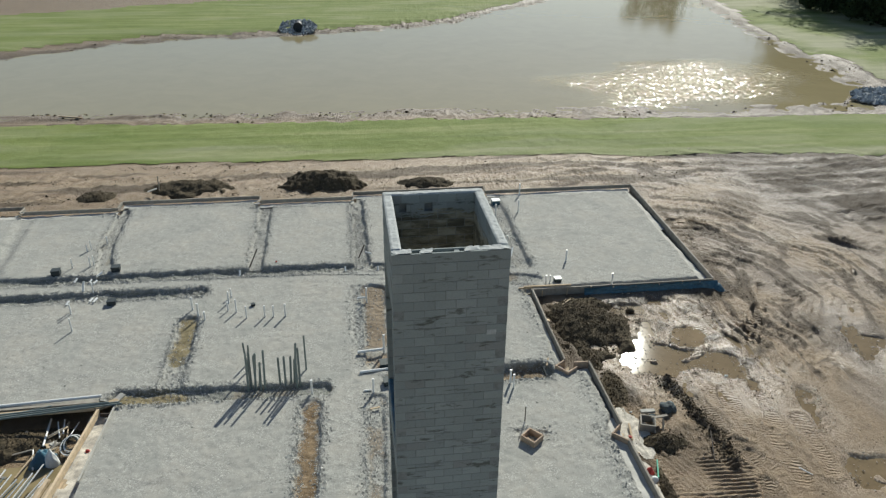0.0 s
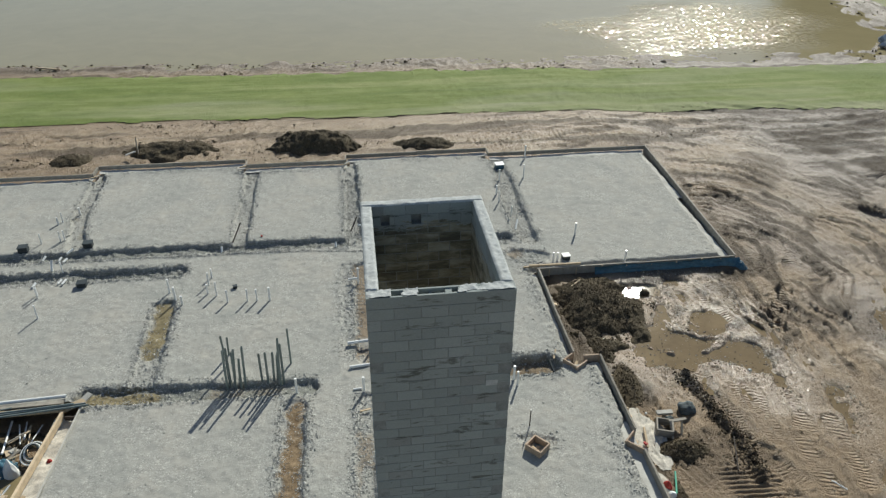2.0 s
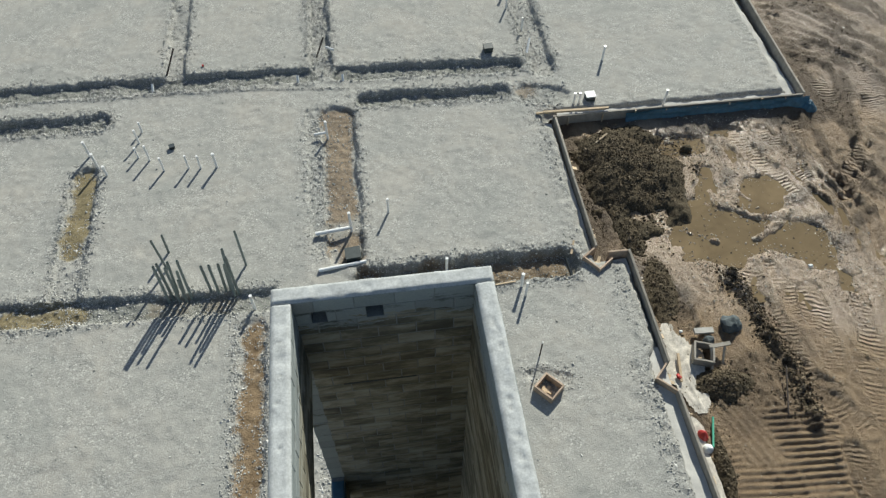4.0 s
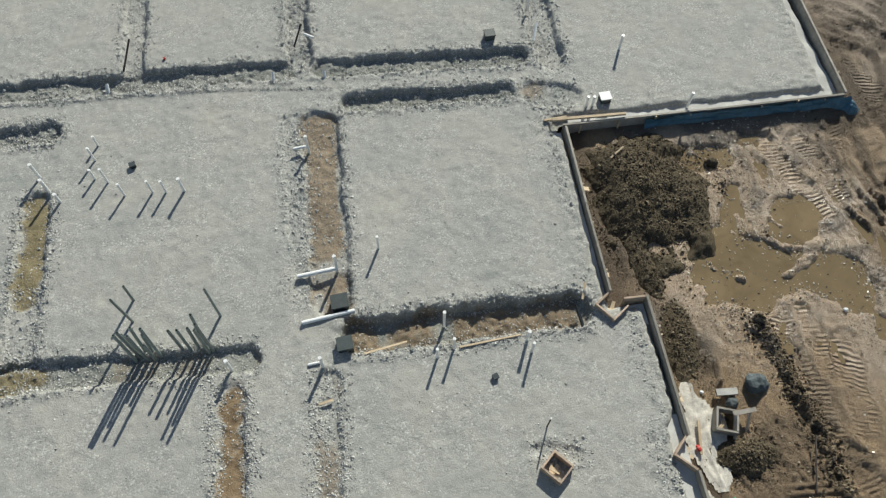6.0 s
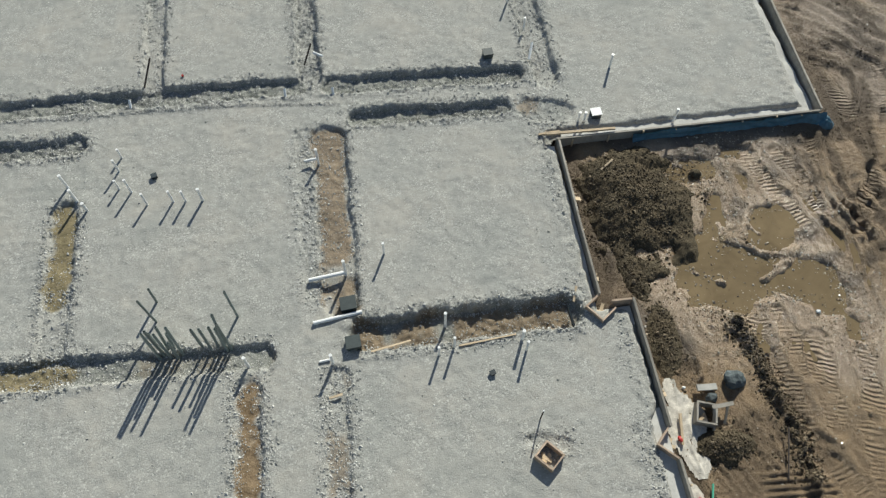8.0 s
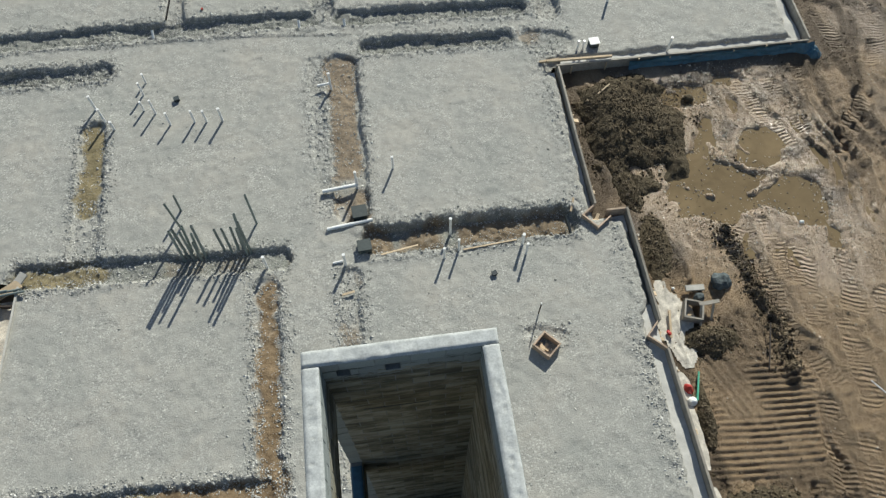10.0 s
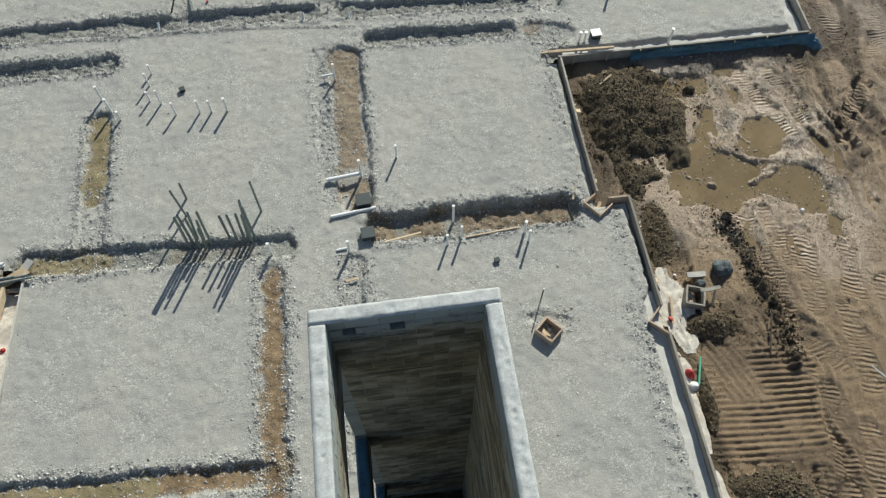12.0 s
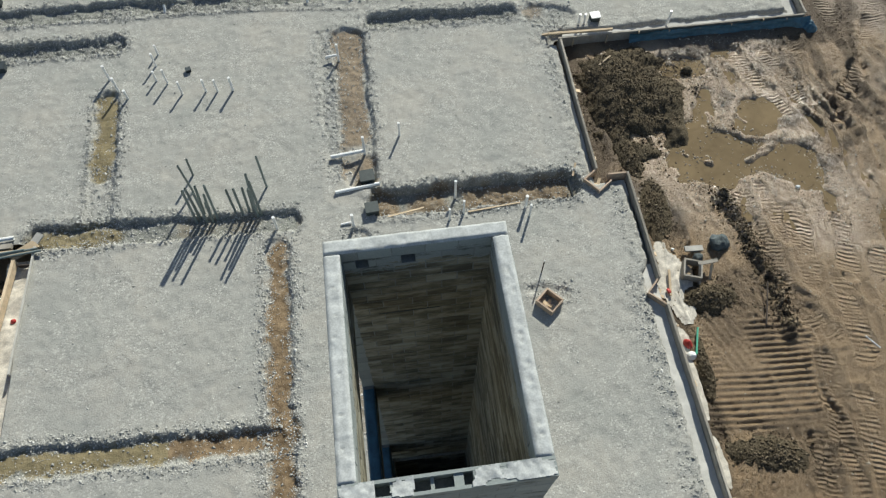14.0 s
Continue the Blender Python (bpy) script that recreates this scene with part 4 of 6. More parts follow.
# pale crumbs and pebbles on the churned mud, thickest round the puddles
r = np.random.RandomState(77)
mx, my = r.uniform(7.9, 19.5, 110000), r.uniform(5, 30, 110000)
mz, m_dark, m_grey, m_wet, m_dp, m_dq, m_a, m_t = ground_height(mx, my)
ok = (r.uniform(0, 1, len(mx)) < 0.07 * np.clip(0.5 + 1.5 * vnoise(mx * 0.9, my * 0.9, 80), 0, 1) + 0.42 * m_wet * np.clip(0.4 + 1.6 * vnoise(mx * 1.4, my * 1.4, 79), 0, 1)) & (m_dp > 0.2) & ((mz > -0.455) | (r.uniform(0, 1, len(mx)) < 0.25))
m_pd = functools.reduce(np.minimum, [poly_dist(mx, my, p) for p in PUDDLES])
ok |= (r.uniform(0, 1, len(mx)) < 0.9 * step(0.38, 0.05, np.abs(m_pd)) * np.clip(0.5 + 1.6 * vnoise(mx * 1.1, my * 1.1, 74), 0, 1)) & (m_dp > 0.2)
ms = np.minimum(r.gamma(1.6, 0.007, ok.sum()) + 0.008, 0.05)
# dark clods along the pushed-up row
ax = r.uniform(9.6, 11.6, 9000)
ay = r.uniform(10.2, 15.3, 9000)
aw = line_dist(ax, ay, BERM)
ao = aw + 0.15 * r.normal(0, 1, len(ax)) < 0.22
az_ = ground_height(ax[ao], ay[ao])[0]
as_ = np.minimum(r.gamma(1.6, 0.012, ao.sum()) + 0.012, 0.085)
tagged(scatter("row_clods", np.stack([ax[ao], ay[ao], az_ + as_ * 0.2], -1), as_, M_CLOD, 83, 0.8), "row of dark clods pushed up beside the tracks", "clods", kind="stuff")
M_CRUMB = chips_material("mud_crumbs", [(0.0, (0.09, 0.065, 0.042)), (0.3, (0.22, 0.165, 0.105)), (0.6, (0.40, 0.33, 0.235)), (1.0, (0.66, 0.60, 0.50))], 0.22, 0.9)
dk = (r.uniform(0, 1, len(mx)) < 0.5 * np.clip(m_dark - 0.35, 0, 1) * (1 - 0.75 * step(0.6, 0.95, m_wet))) & (m_dp > 0.2) & (mz > -0.44)
dks = np.minimum(r.gamma(1.6, 0.008, dk.sum()) + 0.008, 0.06)
tagged(scatter("dark_clods", np.stack([mx[dk], my[dk], mz[dk] + dks * 0.15], -1), dks, M_CLOD, 85, 0.8), "dark crumbled clods strewn over the churned mud", "clods", kind="stuff")
tagged(scatter("mud_crumbs", np.stack([mx[ok], my[ok], np.maximum(mz[ok], -0.43) + ms * 0.2], -1), ms, M_CRUMB, 78, 0.7), "pale crumbs and pebbles scattered over the mud", "pebbles", kind="stuff")

# pale wet lumps standing in the shallows
lx_, ly_ = r.uniform(8.8, 21.5, 26000), r.uniform(8.2, 21.2, 26000)
lp = functools.reduce(np.minimum, [poly_dist(lx_, ly_, p) for p in PUDDLES])
lr = np.minimum(line_dist(lx_, ly_, RIDGES[0][:8]), line_dist(lx_, ly_, [(9.8, 16.6), (10.1, 16.35), (10.6, 16.15)]))
ok = (r.uniform(0, 1, len(lx_)) < np.maximum(0.28 * step(0.35, 0.05, np.abs(lp + 0.1)) * np.clip(0.6 + 1.4 * vnoise(lx_ * 0.9, ly_ * 0.9, 73), 0, 1) + 0.03 * (lp < 0), 0.5 * step(0.3, 0.05, lr))) & (poly_dist(lx_, ly_, PAD) > 0.3)
ls = np.minimum(r.gamma(2.0, 0.008, ok.sum()) + 0.016, 0.055)
M_LUMP = chips_material("wet_lumps", [(0.0, (0.22, 0.17, 0.11)), (0.4, (0.42, 0.35, 0.25)), (1.0, (0.64, 0.57, 0.46))], 0.25, 0.9)
tagged(scatter("wet_lumps", np.stack([lx_[ok], ly_[ok], np.maximum(ground_height(lx_[ok], ly_[ok])[0], -0.43) + ls * 0.2], -1), ls, M_LUMP, 72, 0.7), "pale wet lumps of earth standing in the shallow puddles", "lumps", kind="stuff")

# clods on the pond's banks and on the track behind the slab
r = np.random.RandomState(87)
bx, by = r.uniform(-60, 70, 90000), r.uniform(50.5, 128, 90000)
bq = poly_dist(bx, by, POND)
ok = (bq > -0.4) & (bq < np.where(by < 75, 4.6, 2.8)) & (r.uniform(0, 1, len(bx)) < 0.4 * np.clip(0.1 + 1.2 * fbm(bx * 0.25, by * 0.6, 3, 88), 0.02, 1))
bz = ground_height(bx[ok], by[ok])[0]
bs = np.minimum(r.gamma(1.5, 0.04, ok.sum()) + 0.03, 0.3)
tagged(scatter("bank_clods", np.stack([bx[ok], by[ok], np.maximum(bz, -1.0) + bs * 0.1], -1), bs, M_CLOD, 89, 0.6), "dark clods of mud along the water's edge", "clods", kind="stuff")
nx_, ny_ = r.uniform(-28, 24, 26000), r.uniform(34.9, 42.0, 26000)
ok = (r.uniform(0, 1, len(nx_)) < 0.6 * np.clip(0.0 + 0.9 * fbm(nx_ * 0.2, ny_ * 1.6, 3, 90), 0.01, 1)) & (poly_dist(nx_, ny_, PAD) > 0.2)
nz = ground_height(nx_[ok], ny_[ok])[0]
ns = np.minimum(r.gamma(1.5, 0.016, ok.sum()) + 0.015, 0.16)
tagged(scatter("track_clods", np.stack([nx_[ok], ny_[ok], nz + ns * 0.15], -1), ns, M_CLOD, 91, 0.6), "dark crumbs of earth strewn over the track", "clods", kind="stuff")

# ---------------------------------------------------------------- form boards
def form_run(x0, y0, x1, y1, out, zlo=-0.36, zhi=0.14, material=None, thick=0.06, stakes=1.5, blocks=True, label="weathered grey form boards staked along the slab edge"):
    """A run of edge boards from end to end, braced on the side towards out."""
    d = Vector((x1 - x0, y1 - y0, 0))
    length = d.length
    d.normalize()
    o = Vector((out[0], out[1], 0))
    t = thing("formwork", ((x0 + x1) / 2, (y0 + y1) / 2, zlo), label, "formwork", "form boards round the slab")
    n = max(1, round(length / 3.6))
    for i in range(n):
        a = Vector((x0, y0, 0)) + d * (length * i / n + 0.004)
        b = Vector((x0, y0, 0)) + d * (length * (i + 1) / n - 0.004)
        zj, rj = random.uniform(-0.012, 0.012), random.uniform(-0.012, 0.012)
        mid = (zlo + zhi) / 2 + zj
        bm = bmesh.new()
        bar(bm, a + o * (thick / 2 + rj) + Vector((0, 0, mid)), b + o * (thick / 2 - rj) + Vector((0, 0, mid)), thick, zhi - zlo, 0.004)
        part("board", bm, material or M_BOARD, t)
        bm = bmesh.new()
        bar(bm, a + o * (thick / 2 + 0.012 + rj) + Vector((0, 0, zhi + zj + 0.019)), b + o * (thick / 2 + 0.012 - rj) + Vector((0, 0, zhi + zj + 0.019)), thick, 0.036, 0.004)
        part("top_plate", bm, material or M_BOARD, t)
    if stakes:
        k = max(1, round(length / stakes))
        for i in range(k):
            c = Vector((x0, y0, 0)) + d * (length * (i + 0.5 + random.uniform(-0.12, 0.12)) / k) + o * (thick + 0.03)
            bm = bmesh.new()
            bar(bm, c + Vector((0, 0, zlo - 0.15)), c + Vector((0, 0, zhi + random.uniform(-0.06, 0.05))) + o * 0.02, 0.04, 0.05, 0.004)
            stake = part("stake", bm, M_LUMBER, t, "pale timber stake")
            if blocks and i % 2 == 0:
                bm = bmesh.new()
                e = c + o * random.uniform(0.10, 0.25)
                bar(bm, c + Vector((0, 0, zlo + 0.22)), e + Vector((0, 0, zlo + 0.12)), 0.13, 0.05, 0.006)
                part("brace", bm, M_LUMBER, stake, "short pale timber brace")
    return t


E, W, N, S = (1, 0), (-1, 0), (0, 1), (0, -1)
form_run(15.68, 21.55, 16.22, 33.80, E)
form_run(6.76, 21.55, 15.70, 21.55, S, zhi=0.12, stakes=1.15, blocks=False)
form_run(6.70, 15.95, 6.78, 21.45, E)
form_run(7.03, 15.63, 7.60, 15.63, N, material=M_REDWOOD, stakes=0, label="short tan form board across a step in the slab edge")
form_run(7.58, 12.02, 7.62, 15.70, E)
form_run(7.58, -1.0, 7.58, 11.20, E)
n_label = "grey-brown form boards propped along the far slab edge"
form_run(6.94, 33.78, 16.28, 33.78, N, -0.06, 0.115, stakes=1.9, label=n_label)
form_run(6.94, 33.82, 6.94, 34.44, W, -0.06, 0.115, stakes=0, label=n_label)
form_run(-1.22, 34.48, 6.88, 34.48, N, -0.06, 0.115, stakes=1.9, label=n_label)
form_run(-1.22, 33.82, -1.22, 34.44, W, -0.06, 0.115, stakes=0, label=n_label)
form_run(-6.72, 33.78, -1.28, 33.78, N, -0.06, 0.115, stakes=1.9, label=n_label)
form_run(-6.78, 33.82, -6.78, 34.44, E, -0.06, 0.115, stakes=0, label=n_label)
form_run(-14.72, 34.48, -6.84, 34.48, N, -0.06, 0.115, stakes=1.9, label=n_label)
form_run(-14.72, 33.52, -14.72, 34.44, W, -0.06, 0.115, stakes=0, label=n_label)
form_run(-20.0, 33.48, -14.78, 33.48, N, -0.06, 0.115, stakes=1.9, label=n_label)
form_run(-20.05, 33.52, -20.05, 34.22, W, -0.06, 0.115, stakes=0, label=n_label)
form_run(-30.0, 34.24, -20.1, 34.24, N, -0.06, 0.115, stakes=1.9, label=n_label)


def box_form(x, y, z, size, turn, height, material, label, open_side=(), scraps=2, name="box_form"):
    """Four boards nailed into a square, with scraps of timber inside."""
    t = thing(name, (x, y, z), label, "formwork", "square box forms")
    a = size / 2
    c, s = math.cos(turn), math.sin(turn)

    def w(u, v):
        return Vector((x + u * c - v * s, y + u * s + v * c, z + height / 2))
    sides = (((-a, -a), (a, -a)), ((a, -a), (a, a)), ((a, a), (-a, a)), ((-a, a), (-a, -a)))
    for i, (p, q) in enumerate(sides):
        if i in open_side:
            continue
        bm = bmesh.new()
        k = 0.97 if i % 2 else 1.06
        bar(bm, w(p[0] * k, p[1] * k), w(q[0] * k, q[1] * k), 0.045, height + (0.015 if i % 2 else 0), 0.006)
        part("board", bm, material, t)
    for i in range(scraps):
        u, v, r = random.uniform(-0.2, 0.2) * size, random.uniform(-0.2, 0.2) * size, random.uniform(0, 3)
        bm = bmesh.new()
        bar(bm, w(u - 0.25 * size * math.cos(r), v - 0.25 * size * math.sin(r)) - Vector((0, 0, height * 0.3)), w(u + 0.25 * size * math.cos(r), v + 0.25 * size * math.sin(r)) - Vector((0, 0, height * 0.22)), 0.09, 0.045, 0.006)
        part("scrap_board", bm, M_LUMBER, t, "short offcut of pale timber")
    return t


D45 = radians(45)
box_form(6.70, 15.56, -0.22, 0.56, D45 - 0.15, 0.34, M_REDWOOD, "tan timber box form set cornerwise in a slab corner", open_side=(1,), scraps=2)
box_form(7.60, 11.61, -0.22, 0.58, D45, 0.34, M_REDWOOD, "tan timber box form set cornerwise in the slab edge", open_side=(0, 1), scraps=3)
box_form(4.37, 11.72, -0.02, 0.50, D45 - 0.05, 0.26, M_REDWOOD, "square timber box form standing on the crushed stone", scraps=3)
box_form(8.74, 12.28, -0.34, 0.50, -0.34, 0.30, M_BOARD, "grey timber box frame lying on the muddy ground", scraps=1)
for x, y, dx, dy in ((-14.6, 33.2, 0.5, 0.25), (-6.9, 33.4, 0.4, -0.3), (-1.25, 33.4, 0.3, 0.4), (-20.0, 33.3, 0.4, 0.3)):
    t = thing("corner_board", (x, y, -0.1), "short pale boards propped in a slab corner", "board", "corner boards")
    for k in (0, 1):
        bm = bmesh.new()
        bar(bm, (x - dx * 0.5, y - dy * 0.5 + k * 0.2, 0.02), (x + dx * 0.5, y + dy * (0.5 - k), 0.16 + 0.05 * k), 0.12, 0.04, 0.006)
        part("board", bm, M_LUMBER if k else M_FOOTING, t)


def plank(x0, y0, z0, x1, y1, z1, w, h, material, label, name="plank", category="board"):
    t = thing(name, ((x0 + x1) / 2, (y0 + y1) / 2, min(z0, z1)), label, category)
    bm = bmesh.new()
    n = 4
    pts = [Vector((x0, y0, z0)).lerp(Vector((x1, y1, z1)), i / n) for i in range(n + 1)]
    bar(bm, pts[0], pts[-1], w, h, 0.006)
    part("board", bm, material, t)
    return t


plank(6.45, 21.70, 0.20, 8.70, 21.62, 0.22, 0.08, 0.07, M_LUMBER, "tan timber laid along the top of the form boards")
plank(6.25, 21.82, 0.06, 6.95, 21.86, 0.07, 0.08, 0.06, M_LUMBER, "short tan timber offcut on the slab corner")
plank(8.78, 13.02, -0.26, 9.3, 12.98, -0.24, 0.17, 0.08, M_CONC, "pale flat slab piece lying on the mud", "slab_piece", "slab")
plank(8.92, 12.40, -0.05, 9.5, 12.42, -0.02, 0.11, 0.04, M_BOARD, "grey board lying across a timber frame")
plank(8.86, 11.85, -0.28, 8.95, 12.35, 0.0, 0.06, 0.04, M_BOARD, "thin grey lath leaning on a timber frame")
plank(9.22, 12.0, -0.32, 9.36, 12.4, -0.08, 0.06, 0.04, M_LUMBER, "thin pale lath leaning on a board")
plank(7.93, 11.6, -0.26, 8.1, 12.4, -0.22, 0.06, 0.05, M_LUMBER, "long thin pale timber lying on spilled concrete")
plank(6.9, 14.9, -0.16, 7.5, 15.2, -0.12, 0.10, 0.04, M_LUMBER, "tan board offcut lying in a form corner")
plank(5.94, 14.85, -0.28, 5.80, 15.75, 0.03, 0.05, 0.10, M_BLACK, "dark timber set across a trench end")
plank(6.02, 15.9, -0.05, 6.2, 16.35, -0.02, 0.06, 0.04, M_LUMBER, "pale lath at the slab edge")
plank(11.0, 20.95, -0.34, 12.3, 21.15, -0.3, 0.06, 0.05, M_LUMBER, "pale timber lying at the foot of the form boards")
plank(7.9, 20.2, 0.05, 8.35, 20.5, 0.12, 0.05, 0.04, M_LUMBER, "pale stick lying on dug earth", "stick", "stick")
plank(0.2, 15.18, -0.02, 1.3, 15.35, 0.0, 0.05, 0.03, M_LUMBER, "pale lath along the trench edge")
plank(2.6, 15.0, 0.02, 4.2, 15.12, 0.02, 0.05, 0.03, M_LUMBER, "long pale lath along the trench edge")
plank(-1.0, 14.02, 0.02, -0.65, 14.08, 0.02, 0.06, 0.03, M_LUMBER, "short pale lath on the crushed stone")

# spilled concrete beside the corner form
for x, y, rx, ry, sd in ((8.2, 11.9, 0.55, 1.2, 301), (8.1, 12.9, 0.25, 0.5, 303), (7.9, 8.9, 0.12, 0.9, 305), (7.9, 6.9, 0.12, 0.7, 306), (7.85, 10.3, 0.2, 0.5, 311)):
    X, Y = np.meshgrid(np.linspace(x - 1.5 * rx, x + 1.5 * rx, 60), np.linspace(y - 1.5 * ry, y + 1.5 * ry, 60))
    Z = np.maximum(ground_height(X, Y)[0], -0.345) + 0.015 + 0.010 * fbm(X * 5, Y * 5, 3, sd)
    q = np.hypot((X - x) / rx, (Y - y) / ry) + 0.22 * fbm(X * 3.2, Y * 3.2, 3, sd)
    tagged(sheet("spilled_concrete", X, Y, Z, cells((q < 1.0) & (X > 7.67)), M_SAND), "pale sandy concrete spilled over the ground", "concrete")

# blue sheeting on the outer face of the far slab's form
X, Zs = np.meshgrid(np.linspace(9.3, 15.9, 130), np.linspace(0, 1, 14))
Ys = 21.44 - 0.05 * Zs - 0.10 * Zs ** 2 - 0.05 * np.abs(fbm(X * 2.2, Zs * 3, 3, 401)) - 0.25 * step(15.1, 15.9, X) * Zs
ob = sheet("blue_sheeting", X, Ys, 0.11 - 0.45 * Zs - 0.02 * fbm(X, Zs, 2, 402), cells(np.ones(X.shape, bool)), M_BLUE)
tagged(ob, "dark blue plastic sheeting draped over the form boards", "plastic sheet")
heap("blue_sheet_bundle", 15.85, 21.3, 0.38, 0.28, 0.35, -0.3, 411, "bunched blue plastic sheet at the slab corner", 0, 0.3, 0.8, M_BLUE)


# ---------------------------------------------------------------- pipes standing in the stone
def stub(x, y, h, r=0.032, lean=(0, 0), material=None, z=-0.05, cap=True, label="white plastic pipe stub standing in the crushed stone", name="pipe_stub"):
    t = thing(name, (x, y, z), label, "pipe", "pipes standing in the ground")
    top = Vector((x + lean[0], y + lean[1], h))
    bm = bmesh.new()
    tube(bm, (x, y, z - 0.05), top, r)
    pipe = part("pipe", bm, material or M_PVC, t)
    if cap:
        d = (top - Vector((x, y, z))).normalized()
        bm = bmesh.new()
        tube(bm, top - d * 0.05, top + d * 0.012, r * 1.18, 10, False)
        part("cap", bm, M_PVC, pipe, "white pipe cap")
    return t


for x, y, h in ((-8.53, 21.81, .62), (-8.19, 21.25, .60), (-7.85, 20.86, .40), (-6.99, 22.76, .40), (-7.03, 22.23, .55), (-6.97, 21.55, .42), (-6.59, 21.38, .62), (-6.09, 20.86, .54),
                (-5.31, 20.85, .54), (-4.93, 20.80, .53), (-4.42, 20.77, .60), (0.86, 18.15, .62), (2.46, 15.0, .64), (2.01, 14.81, .58), (4.34, 14.96, .57), (4.39, 14.63, .60),
                (9.29, 24.41, .60), (6.38, 28.02, .62), (6.74, 26.69, .45), (8.91, 33.2, .75), (8.27, 30.74, .72), (6.89, 30.51, .62), (6.43, 28.9, .5), (-14.9, 28.3, .35), (-14.2, 29.3, .3)):
    stub(x, y, h, 0.034 if random.random() < 0.6 else 0.042)
for x, y, h in ((-0.84, 14.97, .62), (-3.10, 15.23, .57), (2.32, 15.75, .60), (-0.30, 17.67, .72), (7.66, 22.22, .45), (7.84, 22.2, .45), (10.79, 21.85, .55), (-0.86, 21.77, .6)):
    stub(x, y, h, 0.04, z=-0.3, label="thick white plastic drain pipe standing at a trench")
stub(4.37, 12.72, 0.70, 0.018, material=M_STEEL, label="thin dark rod with a white cap beside a box form", name="marker_rod")
for x, y in ((-6.86, 24.85), (-1.79, 24.65), (-0.2, 24.5)):
    stub(x, y - 0.1, 0.16, 0.045, (0.0, 0.25), label="white pipe end leaning at a trench edge", cap=False)


def lying(p, q, r, material, label, name="pipe", category="pipe"):
    t = thing(name, ((p[0] + q[0]) / 2, (p[1] + q[1]) / 2, min(p[2], q[2]) - r), label, category, "pipes lying about")
    bm = bmesh.new()
    tube(bm, p, q, r)
    part("pipe", bm, material, t)
    return t


lying((-1.36, 17.55, 0.06), (-0.28, 17.66, 0.06), 0.06, M_PVC, "white drain pipe laid over a trench")
lying((-1.30, 16.20, 0.06), (0.06, 16.38, 0.02), 0.055, M_PVC, "white drain pipe laid over a trench")
lying((-1.28, 21.75, 0.1), (-0.86, 21.80, 0.1), 0.045, M_PVC, "short white pipe beside an upright stub")
lying((-1.2, 15.05, 0.05), (-0.9, 15.08, 0.05), 0.035, M_PVC, "short white pipe beside an upright stub")
lying((-0.75, 26.35, 0.12), (-0.45, 26.15, 0.10), 0.045, M_PVC, "white pipe elbow at a trench")
lying((-1.1, 25.9, 0.02), (-0.78, 26.4, 0.5), 0.03, M_STEEL, "dark bar slanting up out of a trench", "rod", "rod")
# this dark bar stands in for the shadow line of a pipe elbow
lying((-6.5, 25.7, -0.1), (-6.14, 26.4, 0.55), 0.03, M_STEEL, "dark bar slanting up out of a trench", "rod", "rod")
lying((6.6, 25.1, 0.05), (6.8, 25.65, 0.28), 0.045, M_WHITE, "white plastic strip hanging at a pipe", "plastic_strip", "plastic strip")
lying((10.35, 10.4, -0.3), (10.8, 11.65, -0.2), 0.02, M_STEEL, "thin dark rod lying on the mud", "rod", "rod")
lying((12.95, 9.7, -0.3), (13.2, 9.3, -0.28), 0.02, M_PVC, "thin white stick on the mud", "stick", "stick")
lying((8.12, 9.8, -0.28), (8.38, 10.55, -0.24), 0.028, M_GREEN, "pale green plastic rod lying by the form boards", "rod", "rod")
# drains and fittings of the left-hand rooms
for p, q, r in (((-14.46, 24.85, 0.05), (-14.38, 25.1, 0.14), 0.05), ((-13.60, 25.35, 0.05), (-13.38, 25.6, 0.14), 0.05), ((-13.52, 24.6, 0.06), (-13.42, 24.85, 0.10), 0.05), ((-13.75, 24.75, 0.06), (-13.68, 24.95, 0.12), 0.045),
                ((-13.80, 24.0, 0.02), (-13.79, 24.25, 0.42), 0.05), ((-13.20, 22.9, 0.06), (-13.12, 23.15, 0.10), 0.05), ((-13.03, 22.85, 0.06), (-12.94, 23.15, 0.10), 0.05), ((-14.16, 22.75, 0.05), (-14.09, 23.0, 0.12), 0.05)):
    lying(p, q, r, M_PVC, "white drain pipe fitting in a trench crossing")
for x, y, h in ((-15.05, 26.5, .5), (-14.25, 26.6, .5), (-14.1, 26.7, .5), (-14.75, 28.5, .5), (-13.7, 22.0, .5), (-13.77, 22.2, .5), (-13.22, 20.59, .62), (-13.33, 23.9, .5)):
    stub(x, y, h, 0.03)


def junction_box(x, y, z, size, h, turn, material, label, lid=None):
    t = thing("floor_box", (x, y, z), label, "box", "boxes set in the stone")
    bm = bmesh.new()
    box(bm, -size / 2, size / 2, -size * 0.45, size * 0.45, 0, h)
    bmesh.ops.bevel(bm, geom=bm.edges[:], offset=0.02, segments=2, affect="EDGES")
    bmesh.ops.rotate(bm, verts=bm.verts, cent=(0, 0, 0), matrix=Matrix.Rotation(turn, 3, "Z"))
    bmesh.ops.translate(bm, verts=bm.verts, vec=(x, y, z))
    body = part("body", bm, material, t)
    bm = bmesh.new()
    box(bm, -size * 0.54, size * 0.54, -size * 0.49, size * 0.49, h + 0.002, h + 0.04)
    bmesh.ops.rotate(bm, verts=bm.verts, cent=(0, 0, 0), matrix=Matrix.Rotation(turn, 3, "Z"))
    bmesh.ops.translate(bm, verts=bm.verts, vec=(x, y, z))
    part("lid", bm, lid or material, body)
    return t


